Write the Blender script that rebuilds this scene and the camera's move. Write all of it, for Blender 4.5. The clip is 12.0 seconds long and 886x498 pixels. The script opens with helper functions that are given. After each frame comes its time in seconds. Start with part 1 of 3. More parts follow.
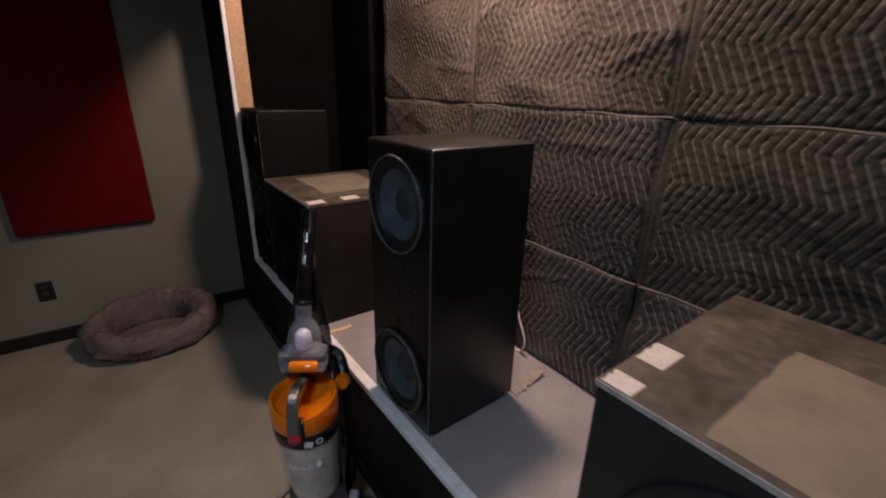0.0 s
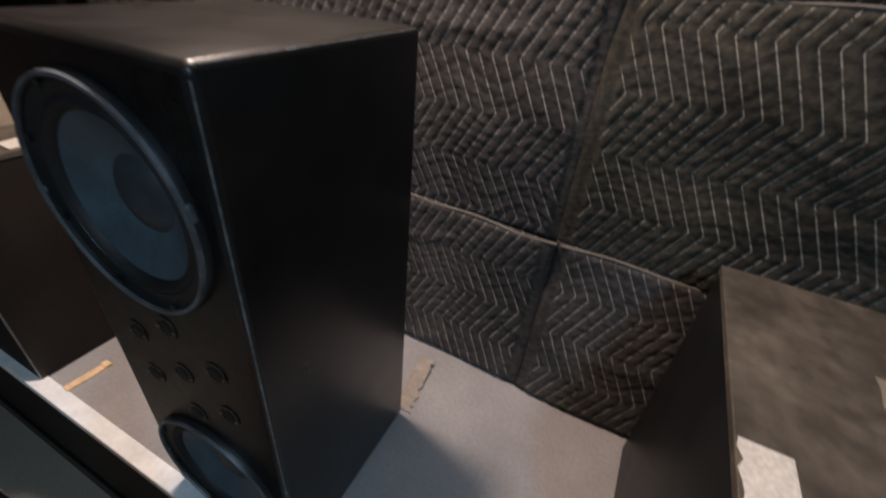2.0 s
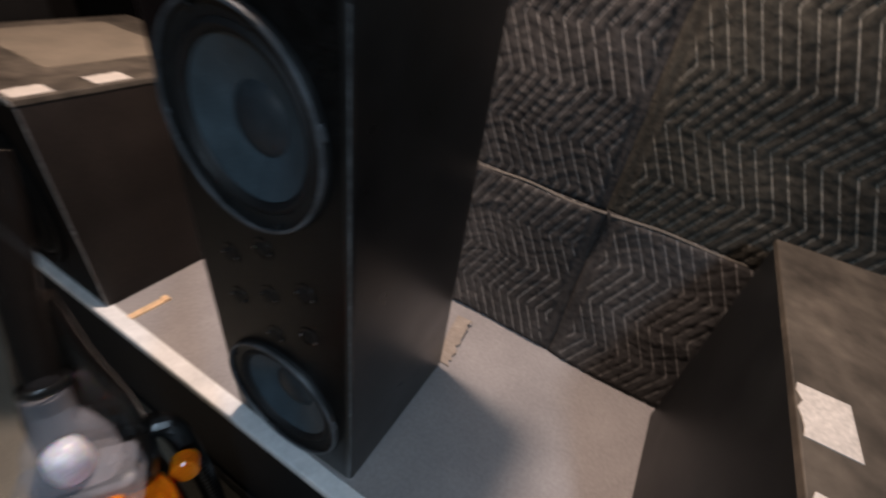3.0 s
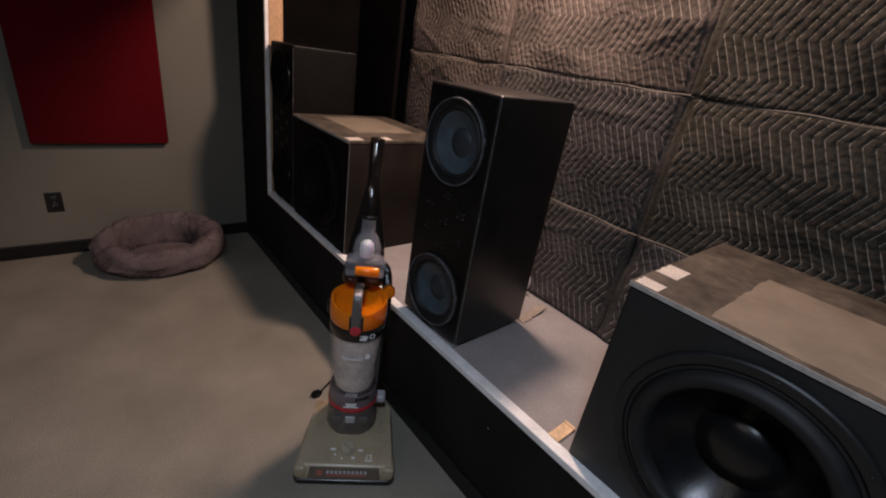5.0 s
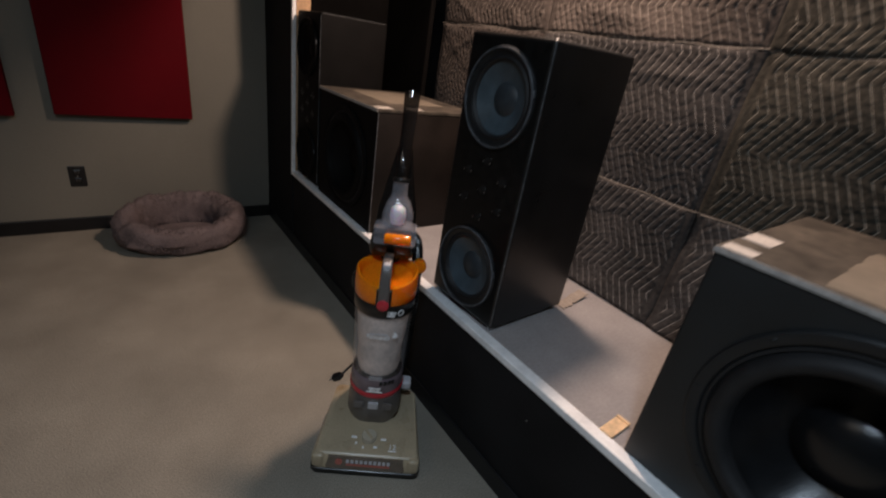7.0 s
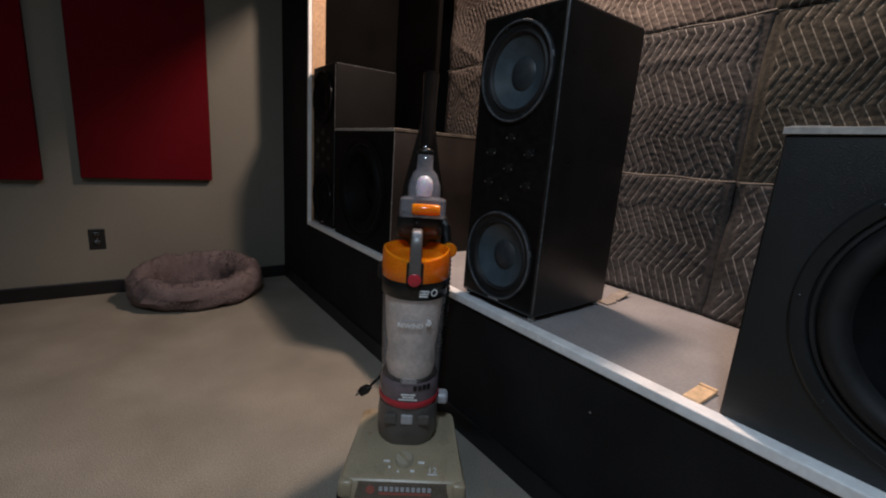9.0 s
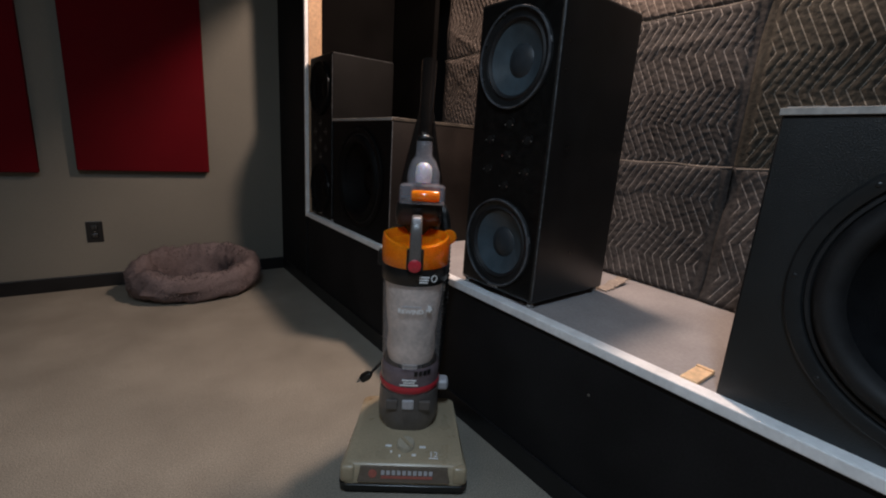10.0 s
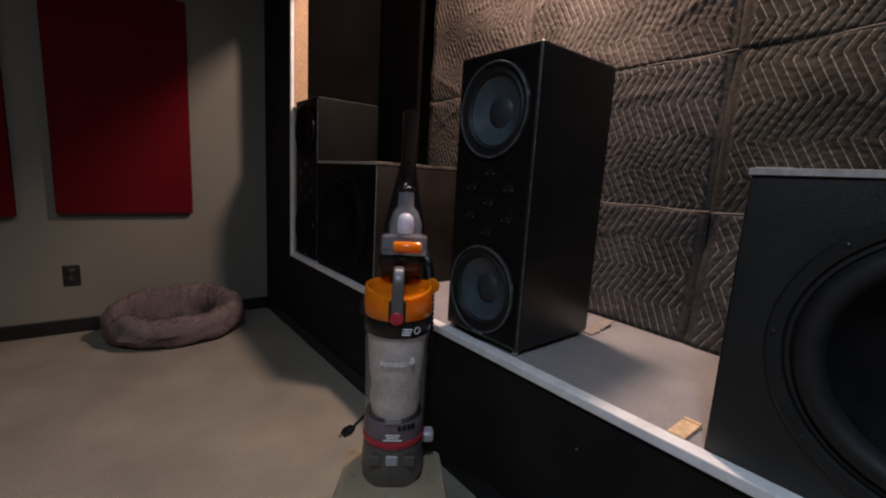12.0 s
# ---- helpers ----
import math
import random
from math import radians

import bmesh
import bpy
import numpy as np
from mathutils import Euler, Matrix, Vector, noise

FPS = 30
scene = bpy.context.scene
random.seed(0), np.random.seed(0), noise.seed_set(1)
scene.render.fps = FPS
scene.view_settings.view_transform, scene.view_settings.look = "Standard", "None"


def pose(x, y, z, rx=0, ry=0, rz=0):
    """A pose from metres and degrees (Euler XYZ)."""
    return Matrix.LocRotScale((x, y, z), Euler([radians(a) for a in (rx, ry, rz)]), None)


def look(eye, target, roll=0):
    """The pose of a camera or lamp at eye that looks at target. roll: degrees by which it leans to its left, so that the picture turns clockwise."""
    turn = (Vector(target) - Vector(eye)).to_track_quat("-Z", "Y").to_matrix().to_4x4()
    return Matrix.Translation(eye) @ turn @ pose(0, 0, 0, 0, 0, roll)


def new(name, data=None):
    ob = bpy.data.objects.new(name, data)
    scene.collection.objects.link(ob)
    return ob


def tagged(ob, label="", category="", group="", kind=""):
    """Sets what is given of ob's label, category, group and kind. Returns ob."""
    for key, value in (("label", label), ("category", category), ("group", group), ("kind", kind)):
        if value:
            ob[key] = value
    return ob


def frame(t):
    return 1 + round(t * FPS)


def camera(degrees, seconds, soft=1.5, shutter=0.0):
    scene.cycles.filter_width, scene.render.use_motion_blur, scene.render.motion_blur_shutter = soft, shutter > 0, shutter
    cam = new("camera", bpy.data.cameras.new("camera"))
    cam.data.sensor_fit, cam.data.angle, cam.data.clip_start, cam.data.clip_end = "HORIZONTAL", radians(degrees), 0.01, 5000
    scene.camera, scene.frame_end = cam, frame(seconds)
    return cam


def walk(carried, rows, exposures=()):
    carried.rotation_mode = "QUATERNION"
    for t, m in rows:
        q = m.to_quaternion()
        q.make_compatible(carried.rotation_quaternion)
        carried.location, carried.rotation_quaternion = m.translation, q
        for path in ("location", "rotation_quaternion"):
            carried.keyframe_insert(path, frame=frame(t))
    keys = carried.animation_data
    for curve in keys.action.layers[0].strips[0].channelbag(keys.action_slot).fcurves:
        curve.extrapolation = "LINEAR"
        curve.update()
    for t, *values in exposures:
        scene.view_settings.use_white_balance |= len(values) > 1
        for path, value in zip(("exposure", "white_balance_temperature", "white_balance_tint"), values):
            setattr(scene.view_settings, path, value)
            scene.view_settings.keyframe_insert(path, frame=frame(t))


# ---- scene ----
cam = camera(91.8, 12.0, soft=2.0, shutter=0.5)
PATH = [
    (0, (0.228, 0.18, 1.502), (1.33, 1.693, 0.798), 1.5),
    (0.5, (0.369, 0.416, 1.49), (1.45, 1.904, 0.703), 0.5),
    (1, (0.475, 0.636, 1.482), (1.631, 1.992, 0.575), 0.5),
    (1.5, (0.534, 0.693, 1.459), (1.917, 1.722, 0.445), 3.9),
    (2, (0.59, 0.696, 1.443), (2.096, 1.402, 0.331), 5.8),
    (2.5, (0.587, 0.747, 1.38), (2.029, 1.318, 0.116), 7.6),
    (3, (0.492, 0.741, 1.411), (1.93, 1.466, 0.225), 9.1),
    (3.5, (0.25, 0.535, 1.416), (1.524, 1.719, 0.429), 7.8),
    (5.5, (-0.123, 0.126, 1.452), (1.084, 1.498, 0.638), 9.4),
    (6, (-0.115, 0.134, 1.437), (1.053, 1.528, 0.605), 9.2),
    (6.5, (-0.114, 0.147, 1.429), (1.04, 1.547, 0.589), 9.2),
    (7, (-0.081, 0.229, 1.3), (1.06, 1.646, 0.466), 9.4),
    (7.5, (-0.055, 0.291, 1.05), (1.075, 1.827, 0.446), 8.8),
    (9.5, (-0.121, 0.21, 0.955), (1.026, 1.788, 0.514), 3.5),
    (10, (-0.121, 0.216, 0.944), (1.029, 1.784, 0.478), 3.8),
    (10.5, (-0.109, 0.226, 0.937), (1.038, 1.786, 0.437), 3.7),
    (11, (-0.112, 0.229, 0.936), (1.038, 1.783, 0.426), 4.0),
    (11.5, (-0.101, 0.215, 1.015), (1.079, 1.796, 0.685), 3.5),
    (12, (-0.1, 0.222, 0.998), (1.102, 1.787, 0.668), 3.3),
]
EXPOSURES = [(0, -0.15, 6700, 18), (0.5, -0.13, 6500, 15), (1.0, -0.14, 6250, 10), (1.5, -0.05, 6050, 5), (2.0, 0.20, 6050, 5), (2.6, 0.43, 5950, 4), (3.0, 0.35, 6300, 8), (3.6, 0.1, 6900, 22),
             (5.5, 0.1, 6950, 17), (7.0, 0.2, 6850, 12), (7.6, 0.30, 6750, 10), (9.5, 0.42, 6600, 11), (11, 0.50, 6650, 12), (11.6, 0.25, 6750, 15), (12, 0.2, 6750, 16)]
walk(cam, [(t, look(eye, target, roll)) for t, eye, target, roll in PATH], EXPOSURES)

# ---- world, lamps ----
world = bpy.data.worlds.new("world")
scene.world = world
world.use_nodes = True
world.node_tree.nodes["Background"].inputs[0].default_value = (0.6, 0.75, 1.0, 1)
world.node_tree.nodes["Background"].inputs[1].default_value = 0.01


def lamp(name, kind, m, watts, colour, size=0.1, spread=180):
    data = bpy.data.lights.new(name, kind)
    data.energy, data.color = watts, colour
    if kind == "AREA":
        data.size, data.spread = size, radians(spread)
    else:
        data.shadow_soft_size = size
    ob = new(name, data)
    ob.matrix_world = m
    return ob


# recessed warm lamp over the stage, and two ceiling lights of the room
lamp("stage_lamp", "POINT", pose(1.19, 1.38, 2.38), 98, (1.0, 0.76, 0.63), 0.08)
lamp("room_ceiling_lamp", "AREA", pose(-1.5, 0.9, 2.46), 3, (1.0, 0.9, 0.76), 0.5)
lamp("room_cool_lamp", "AREA", pose(-0.42, -0.05, 2.46), 21, (0.62, 0.80, 1.0), 0.22)


# ---- materials ----
def mat(name, colour, rough=0.6, metal=0.0, vary=0.25, scale=6.0, grain=120.0, bump=0.15, spec=0.5, grain_vary=0.15, rough_vary=0.1):
    """Principled surface with broad stains and fine grain, and a fine relief."""
    m = bpy.data.materials.new(name)
    m.use_nodes = True
    nt = m.node_tree
    b = nt.nodes["Principled BSDF"]
    b.inputs["Metallic"].default_value = metal
    b.inputs["Specular IOR Level"].default_value = spec
    tc = nt.nodes.new("ShaderNodeTexCoord")
    big = nt.nodes.new("ShaderNodeTexNoise")
    big.inputs["Scale"].default_value, big.inputs["Detail"].default_value = scale, 5
    fine = nt.nodes.new("ShaderNodeTexNoise")
    fine.inputs["Scale"].default_value, fine.inputs["Detail"].default_value = grain, 3
    for n in (big, fine):
        nt.links.new(tc.outputs["Object"], n.inputs["Vector"])
    a1 = nt.nodes.new("ShaderNodeMapRange")
    a1.inputs["From Min"].default_value, a1.inputs["From Max"].default_value = 0.3, 0.7
    a1.inputs["To Min"].default_value, a1.inputs["To Max"].default_value = 1 - vary, 1 + vary
    nt.links.new(big.outputs["Fac"], a1.inputs["Value"])
    a2 = nt.nodes.new("ShaderNodeMapRange")
    a2.inputs["From Min"].default_value, a2.inputs["From Max"].default_value = 0.3, 0.7
    a2.inputs["To Min"].default_value, a2.inputs["To Max"].default_value = 1 - grain_vary, 1 + grain_vary
    nt.links.new(fine.outputs["Fac"], a2.inputs["Value"])
    mul = nt.nodes.new("ShaderNodeMath")
    mul.operation = "MULTIPLY"
    nt.links.new(a1.outputs[0], mul.inputs[0])
    nt.links.new(a2.outputs[0], mul.inputs[1])
    col = nt.nodes.new("ShaderNodeVectorMath")
    col.operation = "SCALE"
    col.inputs[0].default_value = colour
    nt.links.new(mul.outputs[0], col.inputs["Scale"])
    nt.links.new(col.outputs[0], b.inputs["Base Color"])
    r = nt.nodes.new("ShaderNodeMapRange")
    r.inputs["To Min"].default_value, r.inputs["To Max"].default_value = max(rough - rough_vary, 0.02), min(rough + rough_vary, 1)
    nt.links.new(big.outputs["Fac"], r.inputs["Value"])
    nt.links.new(r.outputs[0], b.inputs["Roughness"])
    if bump:
        bp = nt.nodes.new("ShaderNodeBump")
        bp.inputs["Strength"].default_value, bp.inputs["Distance"].default_value = bump, 0.003
        nt.links.new(fine.outputs["Fac"], bp.inputs["Height"])
        nt.links.new(bp.outputs[0], b.inputs["Normal"])
    return m


def clear(name, colour, alpha, rough=0.1):
    """Tinted clear plastic."""
    m = bpy.data.materials.new(name)
    m.use_nodes = True
    nt = m.node_tree
    b = nt.nodes["Principled BSDF"]
    b.inputs["Base Color"].default_value = (*colour, 1)
    b.inputs["Roughness"].default_value = rough
    b.inputs["Alpha"].default_value = alpha
    return m


CARPET = mat("carpet_beige", (0.300, 0.272, 0.225), 0.95, vary=0.15, scale=3.2, grain=260, bump=0.9, spec=0.1, grain_vary=0.3)
STAGE = mat("stage_carpet", (0.335, 0.312, 0.308), 0.95, vary=0.12, scale=6, grain=110, bump=0.2, spec=0.1, grain_vary=0.08)
PAINT = mat("wall_paint", (0.202, 0.192, 0.162), 0.75, vary=0.06, scale=2, grain=150, bump=0.12, spec=0.3, grain_vary=0.03)
CEIL = mat("ceiling_paint", (0.10, 0.10, 0.10), 0.9, vary=0.05, grain=120, bump=0.1)
BLACKWALL = mat("black_wall_paint", (0.0145, 0.0140, 0.0146), 0.7, vary=0.3, scale=4, grain=180, bump=0.2, spec=0.14)
BLACKTRIM = mat("black_trim_paint", (0.008, 0.008, 0.009), 0.45, vary=0.3, scale=9, grain=90, bump=0.05)
WHITE = mat("white_primed_board", (0.91, 0.91, 0.91), 0.55, vary=0.10, scale=14, grain=90, bump=0.1, grain_vary=0.06)
PINE = mat("raw_pine", (0.55, 0.34, 0.19), 0.6, vary=0.15, scale=8, grain=60, bump=0.15)
CABINET = mat("black_satin_cabinet", (0.0115, 0.0105, 0.0102), 0.31, vary=0.25, scale=10, grain=400, bump=0.10, spec=0.45)
SUBBOX = mat("black_textured_cabinet", (0.0065, 0.007, 0.0075), 0.42, vary=0.3, scale=9, grain=500, bump=0.35, spec=0.3)
BAFFLE = mat("speckled_black_baffle", (0.0065, 0.0062, 0.0060), 0.36, vary=0.35, scale=40, grain=260, bump=0.25, spec=0.28, grain_vary=0.6)
# pale grey for the painted highlights on the cabinet edges
GLINT = mat("painted_edge_glint", (0.10, 0.105, 0.11), 0.25, vary=0.5, scale=14, grain=120, bump=0.1, spec=0.8, grain_vary=0.4)
# near-black with the far speakers' shade put into the colour
SHADEBLACK = mat("far_speaker_shade_black", (0.0048, 0.0045, 0.0045), 0.6, vary=0.3, scale=9, grain=400, bump=0.2, spec=0.10)
# black cabinet with the stage lamp's brown cast mixed into its colour
WARMBLACK = mat("warm_lit_black_cabinet", (0.0140, 0.0102, 0.0084), 0.55, vary=0.35, scale=6, grain=90, bump=0.2, spec=0.25)
SUBFRONT = mat("textured_front_paint", (0.0092, 0.0115, 0.0130), 0.40, vary=0.2, scale=8, grain=420, bump=0.4, spec=0.65, grain_vary=0.3)
FRAME = mat("driver_frame_black", (0.012, 0.013, 0.014), 0.45, vary=0.2, scale=20, grain=200, bump=0.05)
TWEETER = mat("matt_black_tweeter", (0.009, 0.009, 0.009), 0.6, vary=0.3, scale=40, grain=260, bump=0.1, spec=0.3)
GASKET = mat("driver_gasket", (0.085, 0.090, 0.098), 0.4, vary=0.5, scale=30, grain=300, bump=0.2)
RUBBER = mat("surround_rubber", (0.010, 0.010, 0.011), 0.62, vary=0.25, scale=25, grain=200, bump=0.1)
CONEBLUE = mat("cone_blue_grey", (0.057, 0.081, 0.098), 0.42, vary=0.2, scale=20, grain=300, bump=0.15)
CAPBLUE = mat("dust_cap_grey", (0.030, 0.038, 0.045), 0.45, vary=0.15, scale=30, grain=200, bump=0.1)
CONEBLACK = mat("cone_black", (0.0065, 0.007, 0.008), 0.24, vary=0.25, scale=15, grain=250, bump=0.15)
STEEL = mat("bright_steel", (0.55, 0.55, 0.56), 0.3, metal=1.0, vary=0.1, grain=60, bump=0.02)
TOPBOARD = mat("dusty_fibreboard", (0.074, 0.060, 0.046), 0.65, vary=0.50, scale=11, grain=38, bump=0.3, grain_vary=0.28)
PATCH = mat("bare_fibreboard", (0.205, 0.168, 0.126), 0.75, vary=0.14, scale=9, grain=60, bump=0.2, grain_vary=0.05)
PALEEDGE = mat("pale_board_edge", (0.40, 0.37, 0.34), 0.6, vary=0.15, scale=25, grain=120, bump=0.15)
TAPE = mat("masking_tape", (0.55, 0.50, 0.45), 0.7, vary=0.08, scale=30, grain=160, bump=0.15)
RED = mat("red_panel_cloth", (0.115, 0.0022, 0.0065), 0.9, vary=0.08, scale=4, grain=500, bump=0.5, spec=0.15)
PLATE = mat("black_plastic_plate", (0.010, 0.010, 0.011), 0.35, vary=0.1, grain=80, bump=0.03)
PLUSH = mat("grey_plush", (0.17, 0.135, 0.135), 0.95, vary=0.25, scale=7, grain=90, bump=0.25, spec=0.05, grain_vary=0.12)
DIAL = mat("pale_khaki_plastic", (0.46, 0.41, 0.32), 0.4, vary=0.08, scale=12, grain=350, bump=0.05)
KHAKI = mat("khaki_grey_plastic", (0.44, 0.36, 0.245), 0.30, vary=0.08, scale=12, grain=350, bump=0.08)
ORANGE = mat("orange_plastic", (1.0, 0.225, 0.008), 0.12, metal=0.0, vary=0.06, scale=12, grain=200, bump=0.02)
DARKPL = mat("dark_grey_plastic", (0.125, 0.112, 0.105), 0.35, vary=0.12, scale=14, grain=250, bump=0.05)
COLLAR = mat("smoky_mauve_plastic", (0.165, 0.128, 0.142), 0.22, vary=0.2, scale=14, grain=250, bump=0.03)
WINDOWPL = mat("brown_window_plastic", (0.17, 0.135, 0.105), 0.18, vary=0.15, scale=20, grain=200, bump=0.03)
BLACKPL = mat("black_plastic", (0.010, 0.010, 0.010), 0.3, vary=0.12, scale=14, grain=250, bump=0.04)
GREYPL = mat("light_grey_plastic", (0.50, 0.50, 0.53), 0.35, vary=0.08, scale=14, grain=250, bump=0.03)
LAVENDER = mat("pale_lilac_plastic", (0.74, 0.72, 0.82), 0.3, vary=0.08, scale=14, grain=250, bump=0.03)
DUST = mat("dusty_bin_lining", (0.74, 0.625, 0.565), 0.7, vary=0.25, scale=14, grain=90, bump=0.3)
REDPL = mat("red_plastic", (0.55, 0.035, 0.05), 0.3, vary=0.05, scale=14, grain=250, bump=0.02)
SALMON = mat("faded_red_print", (0.42, 0.13, 0.10), 0.45, vary=0.08, scale=20, grain=200, bump=0.02)
PRINT = mat("white_print", (0.90, 0.90, 0.90), 0.5, vary=0.03, grain=100, bump=0)
CLEAR = clear("clear_plastic", (0.75, 0.72, 0.74), 0.22)
SMOKED = clear("smoked_plastic", (0.72, 0.71, 0.78), 0.15, 0.04)
GRIP = clear("smoked_grip", (0.012, 0.010, 0.009), 0.78, 0.03)
for glossy in (ORANGE, LAVENDER):
    glossy.node_tree.nodes["Principled BSDF"].inputs["Subsurface Weight"].default_value = 0.6
    glossy.node_tree.nodes["Principled BSDF"].inputs["Subsurface Radius"].default_value = (1.0, 0.4, 0.1)
WOOD = mat("orange_pine_shim", (0.82, 0.56, 0.33), 0.6, vary=0.15, scale=20, grain=80, bump=0.2)
CARD = mat("brown_card", (0.33, 0.275, 0.23), 0.85, vary=0.2, scale=25, grain=120, bump=0.2)


def quilt(name, cloth, thread):
    """Quilted cloth: zigzag rows of stitching, pale thread, faded and stained."""
    m = mat(name, cloth, 0.9, vary=0.35, scale=5, grain=75, bump=0.9, spec=0.15, grain_vary=0.3)
    nt = m.node_tree
    b = nt.nodes["Principled BSDF"]
    at = nt.nodes.new("ShaderNodeAttribute")
    at.attribute_name = "row"
    mix = nt.nodes.new("ShaderNodeMix")
    mix.data_type = "RGBA"
    mix.inputs["B"].default_value = (*thread, 1)
    old = b.inputs["Base Color"].links[0].from_socket
    nt.links.new(old, mix.inputs["A"])
    breaks = nt.nodes.new("ShaderNodeTexNoise")
    breaks.inputs["Scale"].default_value = 22
    ramp = nt.nodes.new("ShaderNodeMapRange")
    ramp.inputs["From Min"].default_value, ramp.inputs["From Max"].default_value = 0.28, 0.5
    nt.links.new(breaks.outputs["Fac"], ramp.inputs["Value"])
    pp = nt.nodes.new("ShaderNodeMath")
    pp.operation = "PINGPONG"
    pp.inputs[1].default_value = 0.5
    nt.links.new(at.outputs["Fac"], pp.inputs[0])
    line = nt.nodes.new("ShaderNodeMapRange")
    line.inputs["From Min"].default_value, line.inputs["From Max"].default_value = 0.064, 0.036
    nt.links.new(pp.outputs[0], line.inputs["Value"])
    mu = nt.nodes.new("ShaderNodeMath")
    mu.operation = "MULTIPLY"
    nt.links.new(line.outputs[0], mu.inputs[0])
    nt.links.new(ramp.outputs[0], mu.inputs[1])
    hem = nt.nodes.new("ShaderNodeAttribute")
    hem.attribute_name = "stitched"
    inner = nt.nodes.new("ShaderNodeMath")
    inner.operation = "MULTIPLY"
    nt.links.new(mu.outputs[0], inner.inputs[0])
    nt.links.new(hem.outputs["Fac"], inner.inputs[1])
    nt.links.new(inner.outputs[0], mix.inputs["Factor"])
    nt.links.new(mix.outputs["Result"], b.inputs["Base Color"])
    return m


QUILT = quilt("quilted_brown_cloth", (0.090, 0.074, 0.065), (0.28, 0.245, 0.215))
QUILTDARK = quilt("quilted_grey_cloth", (0.051, 0.0465, 0.0445), (0.28, 0.26, 0.245))
QUILTOLIVE = quilt("quilted_olive_cloth", (0.041, 0.037, 0.0300), (0.26, 0.24, 0.205))
HEM = mat("blanket_hem", (0.12, 0.105, 0.09), 0.9, vary=0.25, scale=15, grain=200, bump=0.4)
DARKCLOTH = mat("black_cloth", (0.0055, 0.0050, 0.0048), 0.95, vary=0.3, scale=4, grain=300, bump=0.4, spec=0.03)


# ---- mesh helpers ----
def thing(name, label, category, m=None, group="", kind=""):
    ob = new(name)
    ob.empty_display_size = 0.05
    if m is not None:
        ob.matrix_world = m
    return tagged(ob, label, category, group, kind)


def part(name, bm, material, parent=None, label="", smooth=False):
    me = bpy.data.meshes.new(name)
    bmesh.ops.recalc_face_normals(bm, faces=bm.faces)
    bm.to_mesh(me)
    bm.free()
    me.materials.append(material)
    if smooth:
        for p in me.polygons:
            p.use_smooth = True
        me.set_sharp_from_angle(angle=radians(40))
    ob = new(name, me)
    if parent is not None:
        ob.parent = parent
    if label:
        ob["label"] = label
    return ob


def box(lo, hi, bevel=0.0, seg=2, bm=None):
    bm = bm or bmesh.new()
    made = bmesh.ops.create_cube(bm, size=1.0)["verts"]
    for v in made:
        v.co = Vector([(lo[i] + hi[i]) / 2 + v.co[i] * (hi[i] - lo[i]) for i in range(3)])
    if bevel:
        edges = list({e for v in made for e in v.link_edges})
        bmesh.ops.bevel(bm, geom=edges, offset=bevel, segments=seg, affect="EDGES", profile=0.5)
    return bm


def lathe(profile, m=None, n=48, bm=None, closed=False):
    """Profile (radius, height) turned round z, then moved by m."""
    bm = bm or bmesh.new()
    m = m or Matrix()
    rings = []
    for r, z in profile:
        if r < 1e-6:
            rings.append([bm.verts.new(m @ Vector((0, 0, z)))])
        else:
            rings.append([bm.verts.new(m @ Vector((r * math.cos(2 * math.pi * k / n), r * math.sin(2 * math.pi * k / n), z))) for k in range(n)])
    pairs = list(zip(rings, rings[1:]))
    if closed:
        pairs.append((rings[-1], rings[0]))
    for a, b in pairs:
        for k in range(n):
            q = [a[k % len(a)], a[(k + 1) % len(a)], b[(k + 1) % len(b)], b[k % len(b)]]
            q = list(dict.fromkeys(q))
            if len(q) > 2:
                bm.faces.new(q)
    return bm


def tube(points, radius, n=10, bm=None, squash=1.0):
    """A round bar along points; radius is one number or one for each point."""
    bm = bm or bmesh.new()
    pts = [Vector(p) for p in points]
    rad = radius if hasattr(radius, "__len__") else [radius] * len(pts)
    rings, up = [], Vector((0.13, 0.21, 1)).normalized()
    for i, p in enumerate(pts):
        d = (pts[min(i + 1, len(pts) - 1)] - pts[max(i - 1, 0)]).normalized()
        a = d.cross(up)
        if a.length < 0.05:
            a = d.cross(Vector((1, 0, 0)))
        a.normalize()
        b = d.cross(a).normalized()
        rings.append([bm.verts.new(p + rad[i] * (math.cos(2 * math.pi * k / n) * a + squash * math.sin(2 * math.pi * k / n) * b)) for k in range(n)])
    for a, b in zip(rings, rings[1:]):
        for k in range(n):
            bm.faces.new([a[k], a[(k + 1) % n], b[(k + 1) % n], b[k]])
    bm.faces.new(rings[0][::-1])
    bm.faces.new(rings[-1])
    return bm


def bend(points, steps=8):
    """A smooth line (Catmull-Rom) through points."""
    p = [Vector(q) for q in points]
    p = [2 * p[0] - p[1]] + p + [2 * p[-1] - p[-2]]
    out = []
    for i in range(1, len(p) - 2):
        for s in range(steps):
            t = s / steps
            out.append(0.5 * (2 * p[i] + (p[i + 1] - p[i - 1]) * t + (2 * p[i - 1] - 5 * p[i] + 4 * p[i + 1] - p[i + 2]) * t * t
                              + (3 * p[i] - p[i - 1] - 3 * p[i + 1] + p[i + 2]) * t ** 3))
    return out + [p[-2]]


